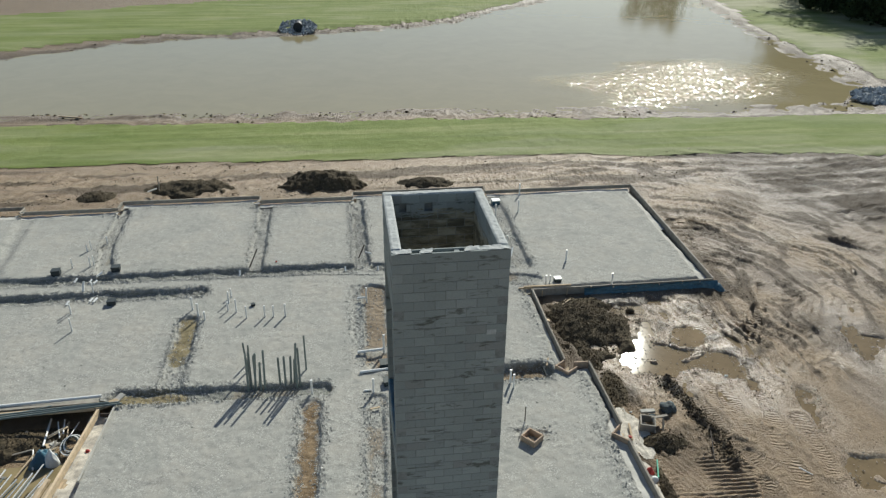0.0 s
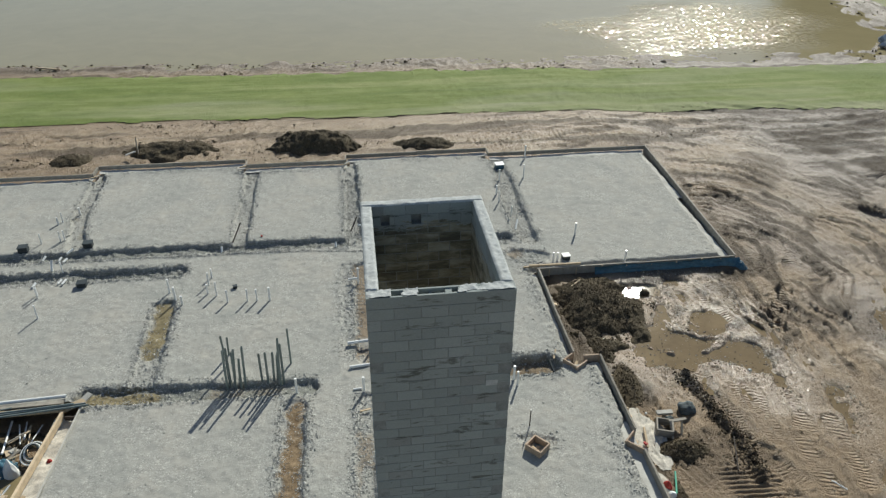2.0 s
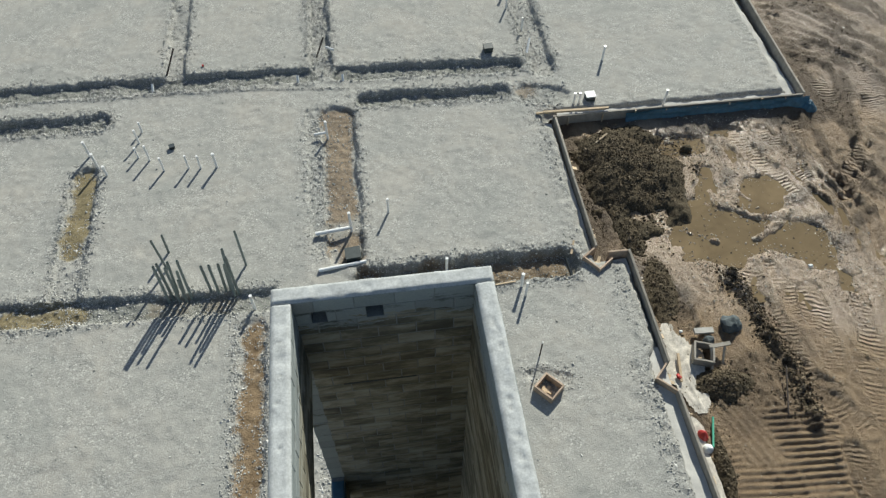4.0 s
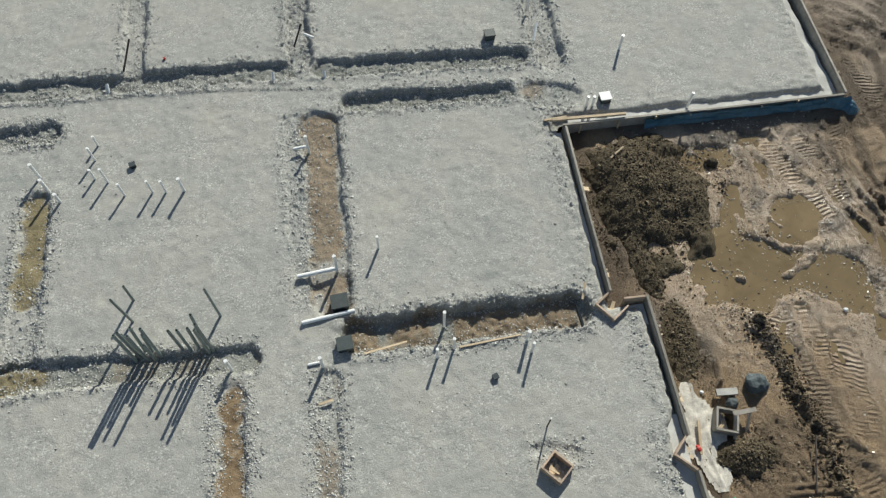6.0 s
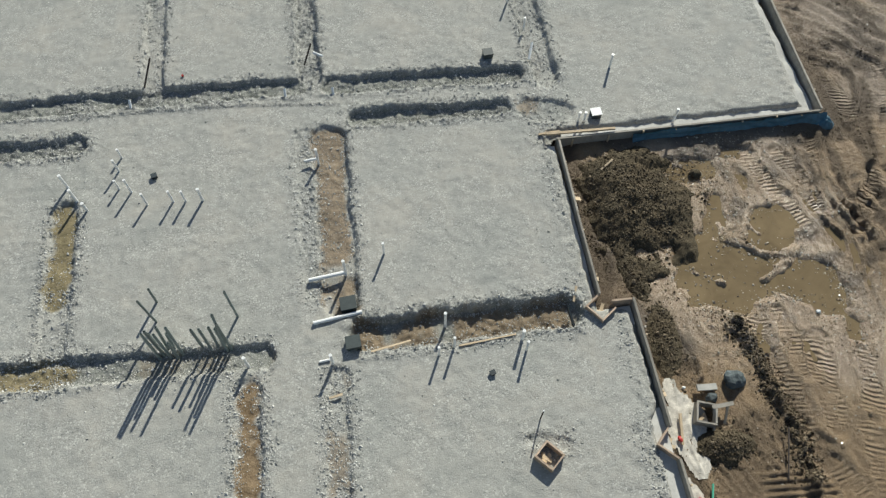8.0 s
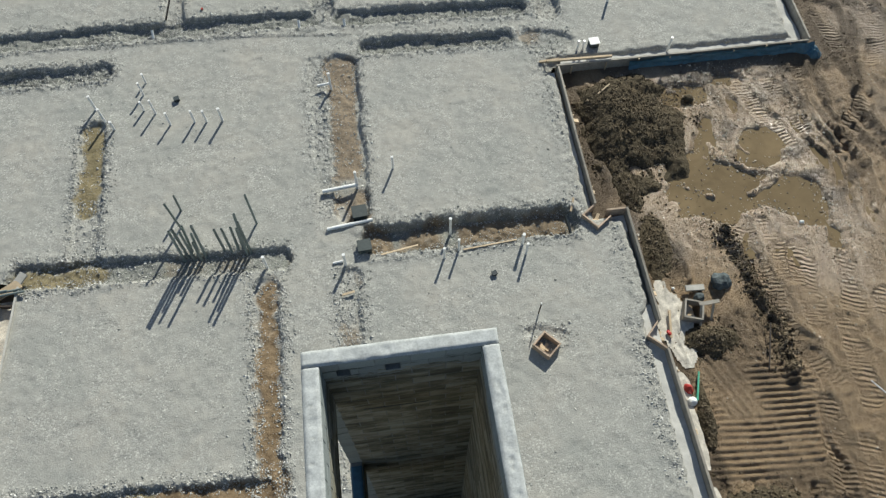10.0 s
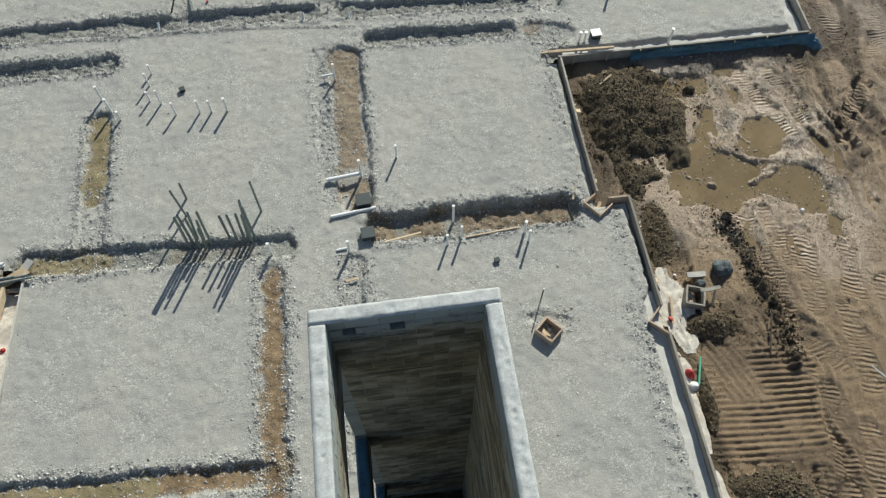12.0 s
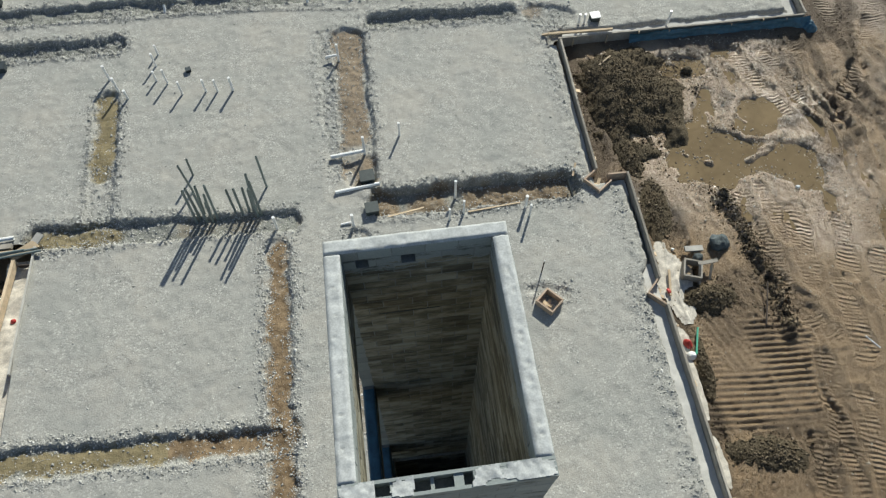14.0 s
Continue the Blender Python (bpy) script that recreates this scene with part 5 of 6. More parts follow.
junction_box(-0.30, 16.65, -0.3, 0.42, 0.42, 0.08, M_GREYBOX, "dark grey square box standing in a trench")
junction_box(-0.25, 15.45, -0.2, 0.38, 0.36, 0.08, M_GREYBOX, "dark grey square box standing in a trench")
junction_box(-12.85, 25.95, -0.1, 0.38, 0.32, 0.1, M_BLACK, "black square box standing beside a trench")
junction_box(-12.2, 22.75, -0.05, 0.36, 0.2, 0.1, M_BLACK, "black square box lying on the crushed stone")
junction_box(-15.6, 25.9, -0.1, 0.38, 0.32, 0.1, M_BLACK, "black square box standing beside a trench")
junction_box(5.22, 25.5, -0.02, 0.32, 0.20, 0.05, M_GREYBOX, "grey square box on the crushed stone")
junction_box(8.28, 22.4, -0.03, 0.32, 0.20, 0.05, M_GREYBOX, "grey box with a white lid near the slab edge", M_WHITE)
junction_box(7.25, 32.3, -0.25, 0.45, 0.38, 0.05, M_BLUE, "blue-grey box with a white lid in a slab corner", M_WHITE)
junction_box(3.36, 14.1, -0.06, 0.14, 0.12, 0.3, M_BLACK, "small dark drain cap in the crushed stone")
junction_box(-5.92, 21.85, -0.06, 0.17, 0.12, 0.3, M_BLACK, "small dark drain cap in the crushed stone")
junction_box(-5.2, 25.95, -0.03, 0.07, 0.06, 0.3, M_RED, "small red plastic marker on the crushed stone")


# two bundles of conduit rising out of the trench
def bundle(x, y, spots, label):
    t = thing("conduit_bundle", (x, y, -0.33), label, "conduit", "conduit bundles")
    for u, v, h, lx, ly in spots:
        bm = bmesh.new()
        tube(bm, (x + u, y + v, -0.36), (x + u + lx, y + v + ly, h), 0.041, 8)
        part("conduit", bm, M_CONDUIT, t)


bundle(-5.2, 15.88, [(-0.29, -0.07, 1.50, 0.06, 0.03), (-0.16, -0.02, 1.56, 0.03, 0.01), (-0.06, 0.12, 1.35, 0.13, 0.06), (0.11, 0.09, 0.95, 0.10, 0.06), (0.32, -0.03, 1.58, 0.08, 0.04), (0.18, -0.10, 0.85, 0.05, 0.02), (-0.22, 0.08, 1.18, 0.04, 0.02), (0.0, -0.08, 1.42, 0.05, 0.02)],
       "bundle of grey electrical conduits rising from a trench")
bundle(-3.9, 15.9, [(-0.41, 0.03, 1.17, 0.01, 0.01), (-0.21, -0.02, 1.23, 0.03, 0.02), (-0.02, 0.0, 1.20, 0.08, 0.03), (0.11, 0.03, 1.04, 0.08, 0.03), (0.33, -0.09, 1.63, 0.03, 0.0), (0.14, 0.08, 1.70, 0.14, 0.05), (0.22, -0.10, 1.32, 0.04, 0.0)],
       "bundle of grey electrical conduits rising from a trench")
for x, y, h, lx in ((-3.37, 16.71, 1.54, 0.01), (-5.60, 16.87, 1.30, -0.06), (-5.63, 17.49, 0.76, 0.03)):
    stub(x, y, h, 0.036, (lx, 0.02), M_CONDUIT, cap=False, label="single grey conduit standing beside the bundles", name="conduit")

# red bag, white scraps and the boulder
heap("red_bag", 8.0, 10.15, 0.12, 0.15, 0.12, -0.32, 501, "crumpled red plastic bag by the form boards", 0, 0.4, 0.6, M_RED)
heap("red_rag", 7.92, 11.75, 0.06, 0.09, 0.05, -0.24, 503, "small red rag beside a box form", 0, 0.4, 0.6, M_RED)
heap("white_scrap", 8.0, 9.8, 0.12, 0.1, 0.10, -0.32, 505, "crumpled white plastic scrap by the form boards", 0, 0.2, 0.6, M_WHITE)


def boulder(x, y, z, r, material, label, seed, name="boulder", category="rock", squash=0.75):
    bm = bmesh.new()
    bmesh.ops.create_icosphere(bm, subdivisions=3, radius=1)
    noise.seed_set(seed)
    for v in bm.verts:
        k = 1 + 0.28 * noise.noise(v.co * 1.3 + Vector((seed, 0, 0))) + 0.12 * noise.noise(v.co * 3.1)
        v.co = Vector((v.co.x, v.co.y * 0.85, v.co.z * squash)) * k * r + Vector((x, y, z))
    return tagged(part(name, bm, material, None), label, category)


boulder(9.88, 13.12, -0.28, 0.30, M_ROCK, "blue-grey boulder lying on the churned mud", 3)
boulder(9.1, 12.72, -0.30, 0.16, M_ROCK, "grey stone lying beside a slab piece", 5)
boulder(8.45, 13.1, -0.32, 0.05, M_WHITE, "small white lump of plaster on the mud", 6, "plaster_lump", "lump")
boulder(13.0, 14.75, -0.34, 0.07, M_WHITE, "small white container lying at a puddle", 7, "container", "container")
boulder(11.0, 19.9, -0.34, 0.18, M_SOIL, "dark clod standing in a puddle", 8, "clod", "clod")

heap("red_rag", -10.5, 13.3, 0.07, 0.07, 0.06, -0.22, 507, "small red rag on a concrete strip", 0, 0.4, 0.6, M_RED)
plank(-13.05, 36.29, -0.2, -13.0, 36.29, 1.0, 0.06, 0.06, M_BOARD, "thin grey post standing beside a heap", "post", "post")
plank(-13.65, 35.99, 0.12, -13.1, 36.04, 0.30, 0.2, 0.04, M_FOOTING, "pale board leaning on a heap of earth")

# ---------------------------------------------------------------- the open pit with its timber and pipes
PZ0 = -0.62
for p, q, r, m, text in (((-15.6, 14.78, 0.10), (-9.85, 15.30, 0.12), 0.035, M_CONDUIT, "long grey conduit laid across the pit corner"), ((-15.6, 14.88, 0.11), (-9.95, 15.38, 0.13), 0.035, M_CONDUIT, "long grey conduit laid across the pit corner"),
                         ((-15.4, 15.02, 0.14), (-10.3, 15.36, 0.17), 0.03, M_CONDUIT, "long grey conduit laid across the pit corner"), ((-15.8, 15.62, 0.08), (-10.7, 15.85, 0.10), 0.06, M_PVC, "long white plastic pipe along the pit edge"),
                         ((-13.9, 15.1, 0.05), (-12.3, 15.5, 0.08), 0.03, M_CONDUIT, "thin grey conduit across the pit corner")):
    lying(p, q, r, m, text)
plank(-16.5, 15.50, 0.02, -10.75, 15.62, 0.02, 0.16, 0.10, M_BOARD, "grey board along the pit edge")
plank(-16.5, 15.32, -0.10, -10.7, 15.46, -0.10, 0.05, 0.24, M_LUMBER, "pale form board along the pit edge")
plank(-10.62, 15.1, -0.02, -11.05, 9.9, -0.02, 0.09, 0.24, M_LUMBER, "pale timber form board along the pit side")
plank(-10.08, 15.5, 0.03, -10.22, 11.6, 0.03, 0.05, 0.10, M_CONC, "thin pale board along the stone bed's edge")
plank(-10.75, 15.2, 0.02, -10.05, 15.62, 0.03, 0.30, 0.04, M_LUMBER, "pale board across the form corner")
plank(-10.55, 15.0, -0.1, -10.15, 14.95, -0.1, 0.04, 0.16, M_STEEL, "rust-brown plate across the form")
plank(-10.2, 15.55, 0.0, -9.95, 15.9, 0.08, 0.25, 0.05, M_CONC, "pale flat offcut at the trench end")
X, Y = np.meshgrid(np.linspace(-10.95, -10.12, 12), np.linspace(9.8, 15.2, 70))
tagged(sheet("footing", X, Y, -0.24 + 0.05 * fbm(X * 2, Y * 2, 3, 701), cells(np.ones(X.shape, bool)), M_SAND), "sandy concrete strip between two form boards", "footing", kind="structure")
# stuff lying in the pit
heap("earth_mound", -13.6, 14.3, 1.6, 1.0, 0.42, PZ0 - 0.04, 721, "dark crumbled earth on the pit floor", 1500)
heap("earth_mound", -11.9, 14.7, 0.8, 0.5, 0.15, PZ0 - 0.04, 723, "dark crumbled earth on the pit floor", 700)
for i in range(9):
    x = random.uniform(-13.6, -11.2)
    y = random.uniform(12.6, 15.0)
    a = random.uniform(-0.6, 2.2)
    plank(x, y, PZ0 + 0.12, x + 0.7 * math.cos(a), y + 0.7 * math.sin(a), PZ0 + 0.22, random.choice((0.04, 0.07, 0.10)), 0.035, M_LUMBER if i % 2 else M_BOARD, "pale timber offcut lying in the muddy pit")
random.seed(31)
for x0, y0, x1, y1, z1, r in ((-12.45, 15.5, -12.2, 14.0, -0.45, 0.05), (-12.15, 15.3, -11.75, 14.3, -0.4, 0.035), (-11.95, 15.4, -11.7, 14.5, -0.4, 0.035), (-11.75, 15.2, -11.35, 13.7, -0.35, 0.03),
                              (-11.4, 15.2, -11.55, 13.8, -0.45, 0.03), (-13.6, 14.1, -12.3, 14.3, -0.55, 0.05), (-12.5, 13.9, -12.15, 12.9, -0.5, 0.04), (-12.6, 12.6, -12.35, 13.6, -0.45, 0.04)):
    lying((x0, y0, PZ0 + 0.12), (x1, y1, z1), r * 0.7, M_PVC if random.random() < 0.5 else M_LUMBER, "pale pipe lying aslant in the muddy pit")
for i in range(14):
    x = -13.6 + i * 0.14 + random.uniform(-0.05, 0.05)
    lying((x, 11.0 + random.uniform(-0.5, 0.2), PZ0 + 0.2), (x + 0.55, 12.2 + random.uniform(-0.3, 0.5), PZ0 + 0.4 + random.uniform(0, 0.15)), 0.024, M_PVC if i % 3 else M_CONDUIT, "white plastic pipe from a stack in the pit")
for i in range(12):
    x = -11.75 + i * 0.07
    plank(x, 10.4 + random.uniform(-0.3, 0.3), PZ0 + 0.2 + 0.03 * (i % 4), x + 0.30 + random.uniform(-0.1, 0.1), 12.1 + random.uniform(-0.4, 0.3), PZ0 + 0.35 + 0.04 * (i % 3), 0.12, 0.045, M_LUMBER, "fresh pale plank from a loose stack in the pit")
plank(-12.2, 14.35, -0.55, -11.95, 13.95, -0.5, 0.22, 0.03, M_LUMBER, "pale board offcut lying in the pit")
plank(-12.0, 14.2, -0.5, -11.75, 14.0, -0.45, 0.2, 0.03, M_CONC, "pale board offcut lying in the pit")
heap("blue_tarpaulin", -12.05, 13.35, 0.45, 0.4, 0.45, PZ0, 711, "crumpled dark blue tarpaulin in the pit", 0, 0.4, 0.7, M_BLUE)
heap("white_sack", -11.65, 13.25, 0.30, 0.22, 0.62, PZ0, 715, "torn white sack lying on a tarpaulin", 0, -0.4, 0.7, M_WHITE)
t = thing("hose_coil", (-11.15, 13.75, PZ0 + 0.1), "coil of white and blue hose lying in the pit", "hose")
for k, rr_ in enumerate((0.36, 0.30, 0.24, 0.18)):
    bm = bmesh.new()
    n, m_ = 28, 6
    ring = []
    for i in range(n):
        a = 2 * math.pi * i / n
        ring.append([bm.verts.new((-11.15 + math.cos(a) * (rr_ + 0.028 * math.cos(2 * math.pi * q / m_)), 13.75 + math.sin(a) * (rr_ + 0.028 * math.cos(2 * math.pi * q / m_)), -0.30 + 0.03 * k + 0.25 * math.sin(a) * 0.5 + 0.028 * math.sin(2 * math.pi * q / m_))) for q in range(m_)])
    for i in range(n):
        for q in range(m_):
            bm.faces.new((ring[i][q], ring[(i + 1) % n][q], ring[(i + 1) % n][(q + 1) % m_], ring[i][(q + 1) % m_]))
    part("turn", bm, M_WHITE if k % 2 == 0 else M_GREYBOX, t)
water("pit_water", -13.9, -11.0, 11.6, 13.2, PZ0 + 0.03, M_TRENCH_WATER, "brown standing water in the pit", None)


# ---------------------------------------------------------------- far bank: culvert, riprap, trees
def riprap(name, x, y, rx, ry, z, rise, n, size, seed, label):
    r = np.random.RandomState(seed)
    a, q = r.uniform(0, 2 * np.pi, n), np.sqrt(r.uniform(0, 1, n))
    px_, py_ = x + q * rx * np.cos(a), y + q * ry * np.sin(a)
    near = (np.abs(px_ - x) < 0.6) & (py_ < y + 0.6)
    py_ = np.where(near, y - ry - 0.2 * r.uniform(0, 1, n), py_)
    pz_ = z + np.clip((py_ - y + ry) * rise, 0, 2) + 0.06 * r.normal(0, 1, n)
    return tagged(scatter(name, np.stack([px_, py_, pz_], -1), r.uniform(0.4, 1.2, n) * size, M_RIPRAP, seed + 1, 0.8), label, "stones", kind="stuff")


riprap("riprap", -7.6, 97.2, 2.6, 2.0, -0.95, 0.34, 600, 0.25, 801, "blue-grey broken stones heaped round a drain outlet")
riprap("riprap", 51.0, 55.2, 4.2, 2.6, -0.85, 0.06, 700, 0.34, 805, "blue-grey broken stones at the corner of the pond")
culvert = thing("culvert", (-7.6, 97.2, -0.9), "dark round drain outlet in the far bank", "drain pipe")
bm = bmesh.new()
tube(bm, (-7.6, 99.5, -0.15), (-7.6, 96.9, -0.25), 0.60, 24)
outlet = part("pipe", bm, M_BLACK, culvert)
bm = bmesh.new()
tube(bm, (-7.6, 97.0, -0.245), (-7.6, 96.88, -0.25), 0.65, 24)
part("rim", bm, M_BLACK, outlet)
plank(-25.9, 57.1, -0.86, -23.8, 56.3, -0.84, 0.14, 0.10, M_LUMBER, "pale driftwood board lying on the pond bank", "driftwood", "log")


def tree(x, y, h, seed, name="tree", label="dark leafy tree at the edge of a wood"):
    r = random.Random(seed)
    t = thing(name, (x, y, -0.3), label, name, "trees by the pond")
    bm = bmesh.new()
    lean = Vector((r.uniform(-0.6, 0.6), r.uniform(-0.6, 0.6), 0))
    rings = []
    for i in range(7):
        f = i / 6
        c = Vector((x, y, -0.4)) + lean * f * f + Vector((0, 0, h * 0.8 * f))
        k = 0.24 * (1 - 0.85 * f) * h / 11
        rings.append([bm.verts.new(c + Vector((math.cos(a), math.sin(a), 0)) * k) for a in [2 * math.pi * q / 8 for q in range(8)]])
    for a, b in zip(rings, rings[1:]):
        for q in range(8):
            bm.faces.new((a[q], a[(q + 1) % 8], b[(q + 1) % 8], b[q]))
    tips = []
    for i in range(22):
        f = r.uniform(0.14, 0.95)
        c = Vector((x, y, -0.4)) + lean * f * f + Vector((0, 0, h * 0.8 * f))
        a = r.uniform(0, 6.28)
        e = c + Vector((math.cos(a), math.sin(a), r.uniform(0.2, 0.7))) * h * r.uniform(0.16, 0.32) * (1.15 - 0.6 * f)
        tube(bm, c, e, 0.05, 5, False)
        tips.append((c, e))
    part("trunk", bm, M_BARK, t)
    q = np.random.RandomState(seed)
    ends = np.array([[*c, *e] for c, e in tips])
    pick = ends[q.randint(0, len(tips), 560)]
    f = q.uniform(0.4, 1.15, (560, 1))
    clump = pick[:, :3] * (1 - f) + pick[:, 3:] * f + q.normal(0, 0.045 * h, (560, 3))
    o = (clump[:, None, :] + q.normal(0, 0.32, (560, 7, 3))).reshape(-1, 3) - np.array(t.location)
    u, w = q.normal(0, 1, o.shape), q.normal(0, 1, o.shape)
    u *= 0.25 / np.linalg.norm(u, axis=1, keepdims=True)
    w *= 0.18 / np.linalg.norm(w, axis=1, keepdims=True)
    me = bpy.data.meshes.new("crown")
    me.from_pydata(np.stack([o - u, o + w, o + u, o - w], 1).reshape(-1, 3).tolist(), [], np.arange(4 * len(o)).reshape(-1, 4).tolist())
    me.materials.append(M_LEAF)
    ob = new("crown", me)
    ob.parent = t


for i, (x, y, h) in enumerate(((82, 108, 17), (88, 101, 16), (86, 114, 19), (94, 107, 20), (82, 121, 18), (93, 120, 19), (89, 130, 20), (97, 96, 16), (93, 134, 19), (90, 93, 12), (101, 114, 20), (83, 98, 9),
                               (88, 107, 17), (82, 115, 16), (95, 100, 16), (99, 104, 18), (88, 122, 18), (97, 142, 18), (86, 90, 9), (93, 113, 18), (84, 203, 14), (90, 199, 15), (96, 205, 14), (103, 126, 19))):
    tree(x, y, 1.45 * h, 900 + i)
for i in range(22):
    tree(77 + 2.2 * (i % 7) + random.uniform(-1, 1), 94 + 5.5 * (i // 7) + random.uniform(-2, 2), random.uniform(3.0, 5.0), 950 + i, "shrub", "dense dark shrub below the trees")

# ---------------------------------------------------------------- the block shaft
TX0, TX1, TY0, TY1, TOP = -0.575, 1.660, 5.190, 8.238, 10.70
CH, BL, TH = 0.2032, 0.4064, 0.2032
COURSES = 64
Z0 = TOP - COURSES * CH
DOORS = ((5.596, 8.035, TOP - 24 * CH, TOP - 7 * CH), (5.596, 8.035, TOP - 45 * CH, TOP - 28 * CH), (5.596, 8.035, TOP - 52 * CH, TOP - 49 * CH))        # openings in the west wall: y0, y1, z0, z1
POCKETS = ((-0.215, -0.06), (0.345, 0.52))                           # beam pockets in the north wall, second course from the top
shaft = thing("block_shaft", ((TX0 + TX1) / 2, (TY0 + TY1) / 2, Z0), "tall open-topped grey concrete block shaft on the slab", "shaft")

# mortar core, set back behind the faces of the blocks
bm = bmesh.new()
g = 0.005
ztop = TOP - CH
zp = TOP - 2 * CH
box(bm, TX0 + g, TX1 - g, TY0 + g, TY0 + TH - g, Z0, ztop)
box(bm, TX1 - TH + g, TX1 - g, TY0 + TH - g, TY1 - TH + g, Z0, TOP - 0.004)
box(bm, TX0 + g, TX1 - g, TY1 - TH + g, TY1 - g, Z0, zp)
box(bm, TX0 + g, TX1 - g, TY1 - TH + g, TY1 - g, ztop, TOP - 0.004)
xs = [TX0 + g, *[v for p in POCKETS for v in p], TX1 - g]
for a, b in zip(xs[::2], xs[1::2]):
    box(bm, a, b, TY1 - TH + g, TY1 - g, zp, ztop)
for a, b in POCKETS:
    box(bm, a - 0.004, b + 0.004, TY1 - 0.07, TY1 - 0.02, zp, ztop)
lo = Z0
ya, yb = TY0 + TH - g, TY1 - TH + g
for y0, y1, z0, z1 in sorted(DOORS, key=lambda d: d[2]):
    box(bm, TX0 + g, TX0 + TH - g, ya, yb, lo, z0)
    box(bm, TX0 + g, TX0 + TH - g, ya, y0 - 0.004, z0, z1)
    lo = z1
box(bm, TX0 + g, TX0 + TH - g, ya, yb, lo, TOP - 0.004)
part("mortar", bm, M_MORTAR, shaft, "darker grey recessed mortar joints")

bm = bmesh.new()
box(bm, TX0 + TH, TX1 - TH, TY0 + TH, TY1 - TH, Z0 + 0.01, Z0 + 0.21)
part("shaft_floor", bm, M_CONC, shaft, "dusty concrete floor at the bottom of the shaft")

# pale grout troweled over the tops of three walls, the south wall left with open cells
def trowelled(x0, x1, y0, y1, seed, pits=()):
    """A rough bed of grout with ragged edges; pits: hollows left in it, each x, y, half sizes."""
    nx, ny = max(8, int((x1 - x0) / 0.02)), max(8, int((y1 - y0) / 0.02))
    X, Y = np.meshgrid(np.linspace(x0, x1, nx), np.linspace(y0, y1, ny))
    rim = np.minimum(np.minimum(X - x0, x1 - X), np.minimum(Y - y0, y1 - Y))
    full = step(0.0, 0.014, rim + 0.006 * fbm(X * 9, Y * 9, 2, seed + 7))
    Z = TOP - 0.006 + 0.030 * full + full * (0.003 * fbm(X * 4, Y * 4, 2, seed) + 0.002 * fbm(X * 16, Y * 16, 2, seed + 1)) - 0.008 * full * step(0.35, 0.6, fbm(X * 5, Y * 5, 2, seed + 4))
    for px_, py_, a, b in pits:
        Z = Z - 0.02 * step(1.15, 0.5, np.hypot((X - px_) / a, (Y - py_) / b) + 0.25 * fbm(X * 20, Y * 20, 2, seed + 9))
    ob = sheet("grout_cap", X, Y, Z, cells(np.ones(X.shape, bool)), M_GROUT)
    ob.data.transform(Matrix.Translation(-spot(shaft)))
    ob.parent = shaft
    tagged(ob, "pale rough grout smeared over the wall top")


random.seed(44)
trowelled(TX0 + 0.004, TX1 - 0.004, TY1 - TH + 0.004, TY1 - 0.004, 601)
trowelled(TX1 - TH + 0.004, TX1 - 0.004, TY0 + TH + 0.002, TY1 - TH + 0.002, 605,
          [(TX1 - 0.085 + random.uniform(-0.02, 0.02), TY0 + 0.42 + 0.2 * i + random.uniform(-0.08, 0.08), random.uniform(0.012, 0.024), random.uniform(0.03, 0.07)) for i in range(11) if i not in (2, 7)])
trowelled(TX0 + 0.004, TX0 + TH - 0.004, TY0 + TH + 0.002, TY1 - TH + 0.002, 609,
          [(TX0 + 0.08 + random.uniform(-0.03, 0.03), y, random.uniform(0.012, 0.024), random.uniform(0.012, 0.03)) for y in (5.75, 6.1, 6.55, 6.98, 7.25, 7.6)])
bm = bmesh.new()
box(bm, TX0, TX1, TY0, TY0 + 0.036, ztop + 0.006, TOP)
box(bm, TX0, TX1, TY0 + TH - 0.036, TY0 + TH, ztop + 0.006, TOP)
open_cells = ((-0.22, -0.05), (0.18, 0.60), (0.70, 0.80))
xs = [TX0, *[v for p in open_cells for v in p], TX1]
for a, b in zip(xs[::2], xs[1::2]):
    box(bm, a, b, TY0 + 0.037, TY0 + TH - 0.037, ztop + 0.006, TOP - (0.003 if b - a > 0.4 else 0.02))
box(bm, 0.36, 0.40, TY0 + 0.037, TY0 + TH - 0.037, ztop + 0.006, TOP - 0.05)
part("top_course", bm, M_BLOCK, shaft, "top course with open block cells")
for a, b in zip(xs[::2], xs[1::2]):
    if b - a > 0.1:
        X, Y = np.meshgrid(np.linspace(a - 0.02, b + 0.02, max(6, int((b - a) / 0.014))), np.linspace(TY0 + 0.006, TY0 + TH - 0.004, 15))
        lump = fbm(X * 9, Y * 9, 3, 621)
        keep = np.minimum(np.minimum(X - a, b - X) + 0.03, np.minimum(Y - TY0, TY0 + TH - Y) + 0.012) + 0.045 * lump > 0.02
        ob = sheet("grout_smear", X, Y, TOP + 0.012 + 0.014 * lump, cells(keep), M_GROUT)
        ob.data.transform(Matrix.Translation(-spot(shaft)))
        ob.parent = shaft
        tagged(ob, "pale grout smeared on the block tops")
# a pale smear of paint on one block of the south face
bm = bmesh.new()
box(bm, 1.26, 1.45, TY0 - 0.002, TY0 + 0.01, 8.84, 8.95)
part("paint_mark", bm, M_GROUT, shaft, "pale square paint mark on a block")
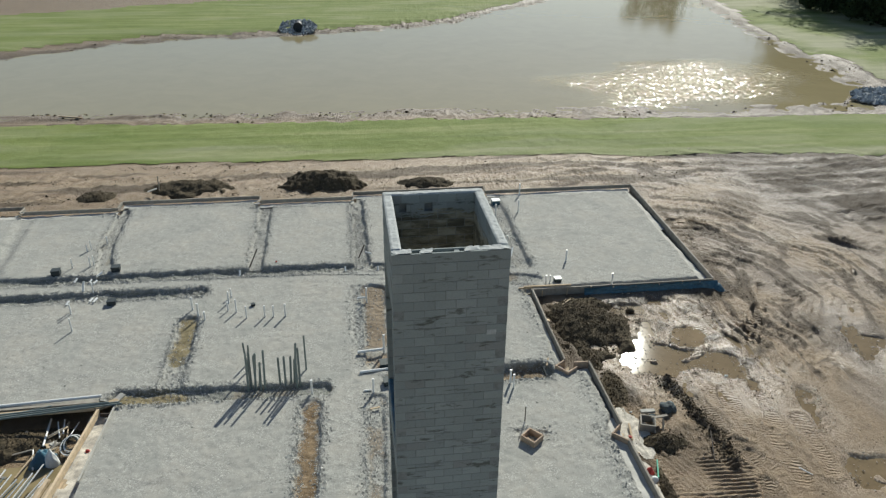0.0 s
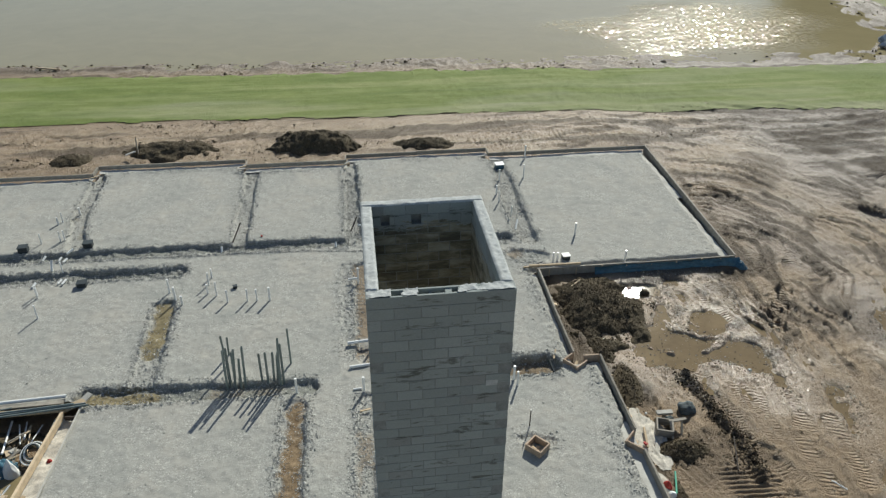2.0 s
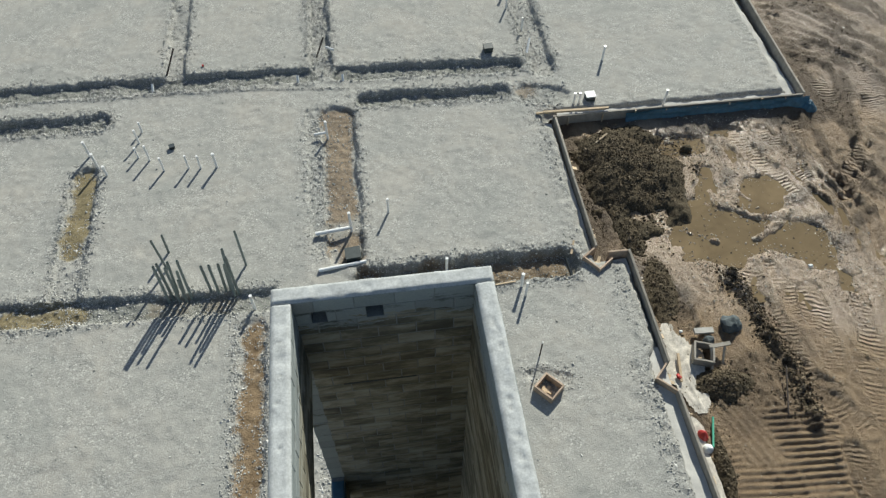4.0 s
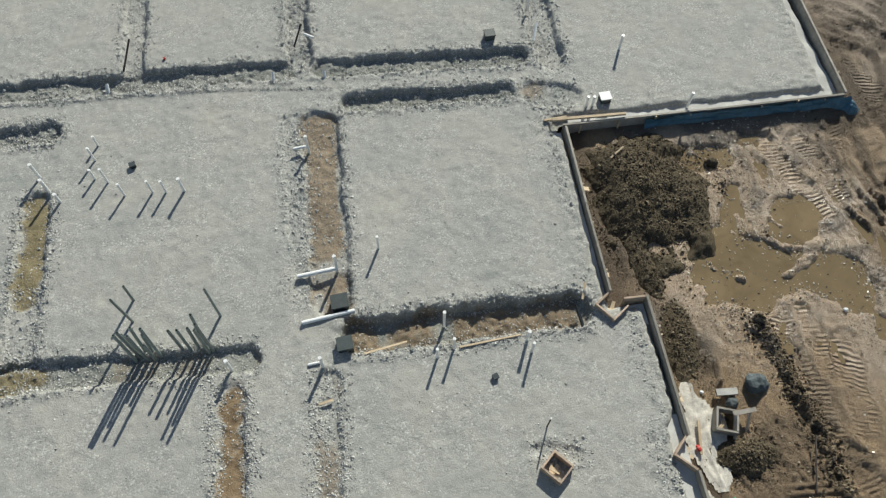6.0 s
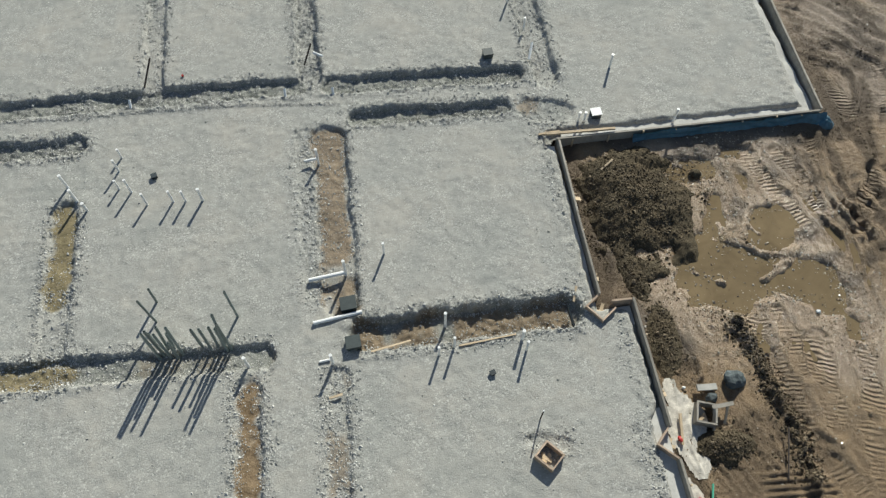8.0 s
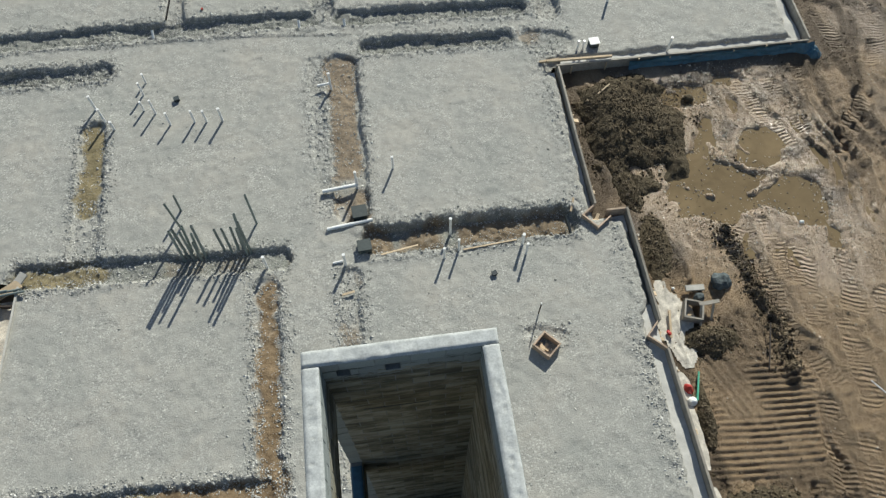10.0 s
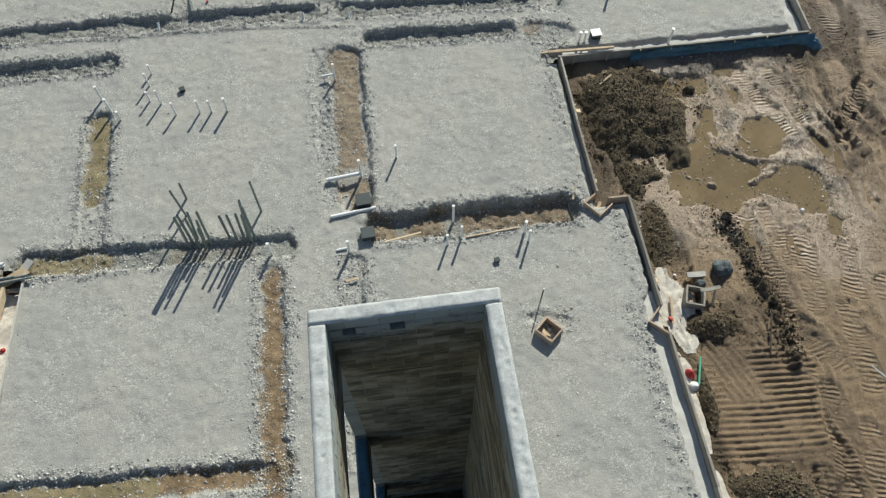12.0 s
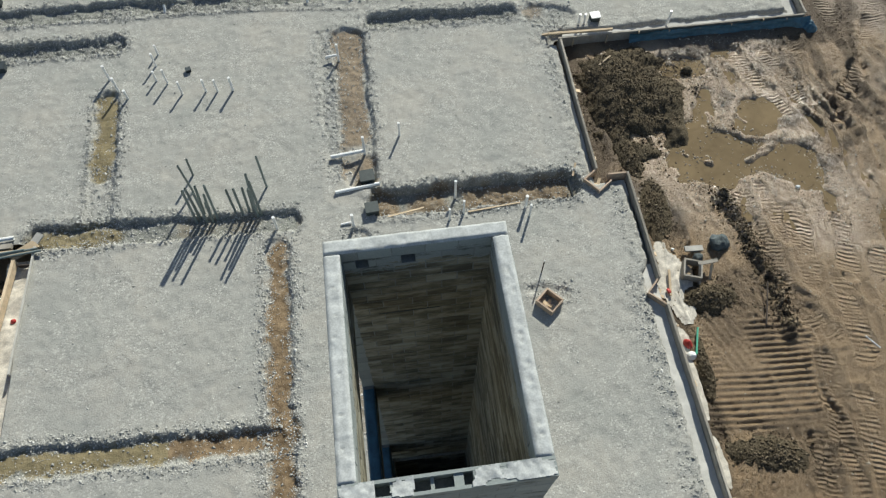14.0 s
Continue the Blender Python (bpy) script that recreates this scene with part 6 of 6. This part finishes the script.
# dark blue strips folded over the sills of the openings, and a black strip for an open joint in the north wall
for y0, y1, z0, z1 in DOORS:
    Y, X = np.meshgrid(np.linspace(y0 + 0.01, y1 - 0.06, 50), np.linspace(TX0 - 0.01, TX0 + TH + 0.012, 10))
    edge = step(0.02, 0.0, np.minimum(X - X.min(), X.max() - X))
    ob = sheet("blue_sheet", X, Y, z0 + 0.014 + 0.008 * fbm(Y * 4, X * 9, 3, 631) - 0.07 * edge, cells(np.ones(X.shape, bool)), M_BLUE)
    ob.data.transform(Matrix.Translation(-spot(shaft)))
    ob.parent = shaft
    tagged(ob, "dark blue strip folded over a sill")
# black bar on the wall face, painting in the shade of an open joint
bm = bmesh.new()
bar(bm, (-0.05, TY1 - TH + 0.001, TOP - 9 * CH), (0.82, TY1 - TH + 0.001, TOP - 9 * CH), 0.008, 0.026)
part("open_joint", bm, M_BLACK, shaft, "black strip standing for the shaded open joint between two courses")


def course(k):
    """The blocks of a course: centre and whether it lies along x; corners interlock the other way round in each next course."""
    z = Z0 + (k + 0.5) * CH
    out = []
    a = k % 2 == 0
    sx = TX0 if a else TX0 + TH
    nx = TX0 + TH if a else TX0
    ey = TY0 if a else TY0 + TH
    wy = TY0 + TH if a else TY0
    h = TH / 2
    for i in range(5):
        if k != COURSES - 1:
            out.append((sx + (i + 0.5) * BL, TY0 + h, z, True, 1))
        c = nx + (i + 0.5) * BL
        if k == COURSES - 2 and any(c - BL / 2 < p[1] and c + BL / 2 > p[0] for p in POCKETS):
            continue
        out.append((c, TY1 - h, z, True, 1))
    for i in range(7):
        out.append((TX1 - h, ey + (i + 0.5) * BL, z, False, 1))
        a0, a1 = wy + i * BL, wy + (i + 1) * BL
        cuts = [(a0, a1)]
        for y0, y1, z0, z1 in DOORS:
            if z0 < z < z1:
                cuts = [(a0, min(a1, y0)), (max(a0, y1), a1)]
        for p, q in cuts:
            if q - p > 0.05:
                out.append((TX0 + h, (p + q) / 2, z, False, (q - p) / BL))
    return out


j = 0.0055
bm = bmesh.new()
box(bm, -BL / 2 + j, BL / 2 - j, -TH / 2, TH / 2, -CH / 2 + j, CH / 2 - j)
bmesh.ops.bevel(bm, geom=bm.edges[:], offset=0.004, segments=1, affect="EDGES")
block_mesh = bpy.data.meshes.new("brick")
bm.to_mesh(block_mesh)
bm.free()
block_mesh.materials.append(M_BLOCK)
# pocket course: pieces of block round the pockets
k = COURSES - 2
z = Z0 + (k + 0.5) * CH
nx = TX0 + TH if k % 2 == 0 else TX0
for i in range(5):
    c0, c1 = nx + i * BL, nx + (i + 1) * BL
    if any(c0 < p[1] and c1 > p[0] for p in POCKETS):
        pieces, at = [], c0
        for p0, p1 in POCKETS:
            if p0 < c1 and p1 > c0:
                pieces.append((at, p0))
                at = p1
        pieces.append((at, c1))
        for a, b in pieces:
            if b - a > 0.03:
                bm = bmesh.new()
                box(bm, a + j, b - j, TY1 - TH, TY1, z - CH / 2 + j, z + CH / 2 - j)
                part("cut_brick", bm, M_BLOCK, shaft)
# the top courses as single blocks, the rest in one mesh
NEAR = COURSES - 12
for k in range(NEAR, COURSES):
    for x, y, z, along, size in course(k):
        ob = new("brick", block_mesh)
        ob.parent = shaft
        ob.location = Vector((x, y, z)) - Vector(shaft.location) + Vector([random.uniform(-0.0015, 0.0015) for _ in range(3)])
        ob.rotation_euler = (0, 0, 0 if along else math.pi / 2)
        ob.scale = (size, 1, 1)
verts, faces = [], []
bl = np.array([v.co[:] for v in block_mesh.vertices])
bf = [tuple(p.vertices) for p in block_mesh.polygons]
for k in range(NEAR):
    for x, y, z, along, size in course(k):
        q = bl * np.array([size, 1, 1])
        q = q if along else np.stack([-q[:, 1], q[:, 0], q[:, 2]], -1)
        o = len(verts)
        verts.extend((q + np.array([x, y, z]) - np.array(shaft.location) + np.random.uniform(-0.0015, 0.0015, 3)).tolist())
        faces.extend(tuple(i + o for i in f) for f in bf)
me = bpy.data.meshes.new("lower_bricks")
me.from_pydata(verts, [], faces)
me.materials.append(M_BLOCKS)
ob = new("lower_bricks", me)
ob.parent = shaft
tagged(ob, kind="stuff")
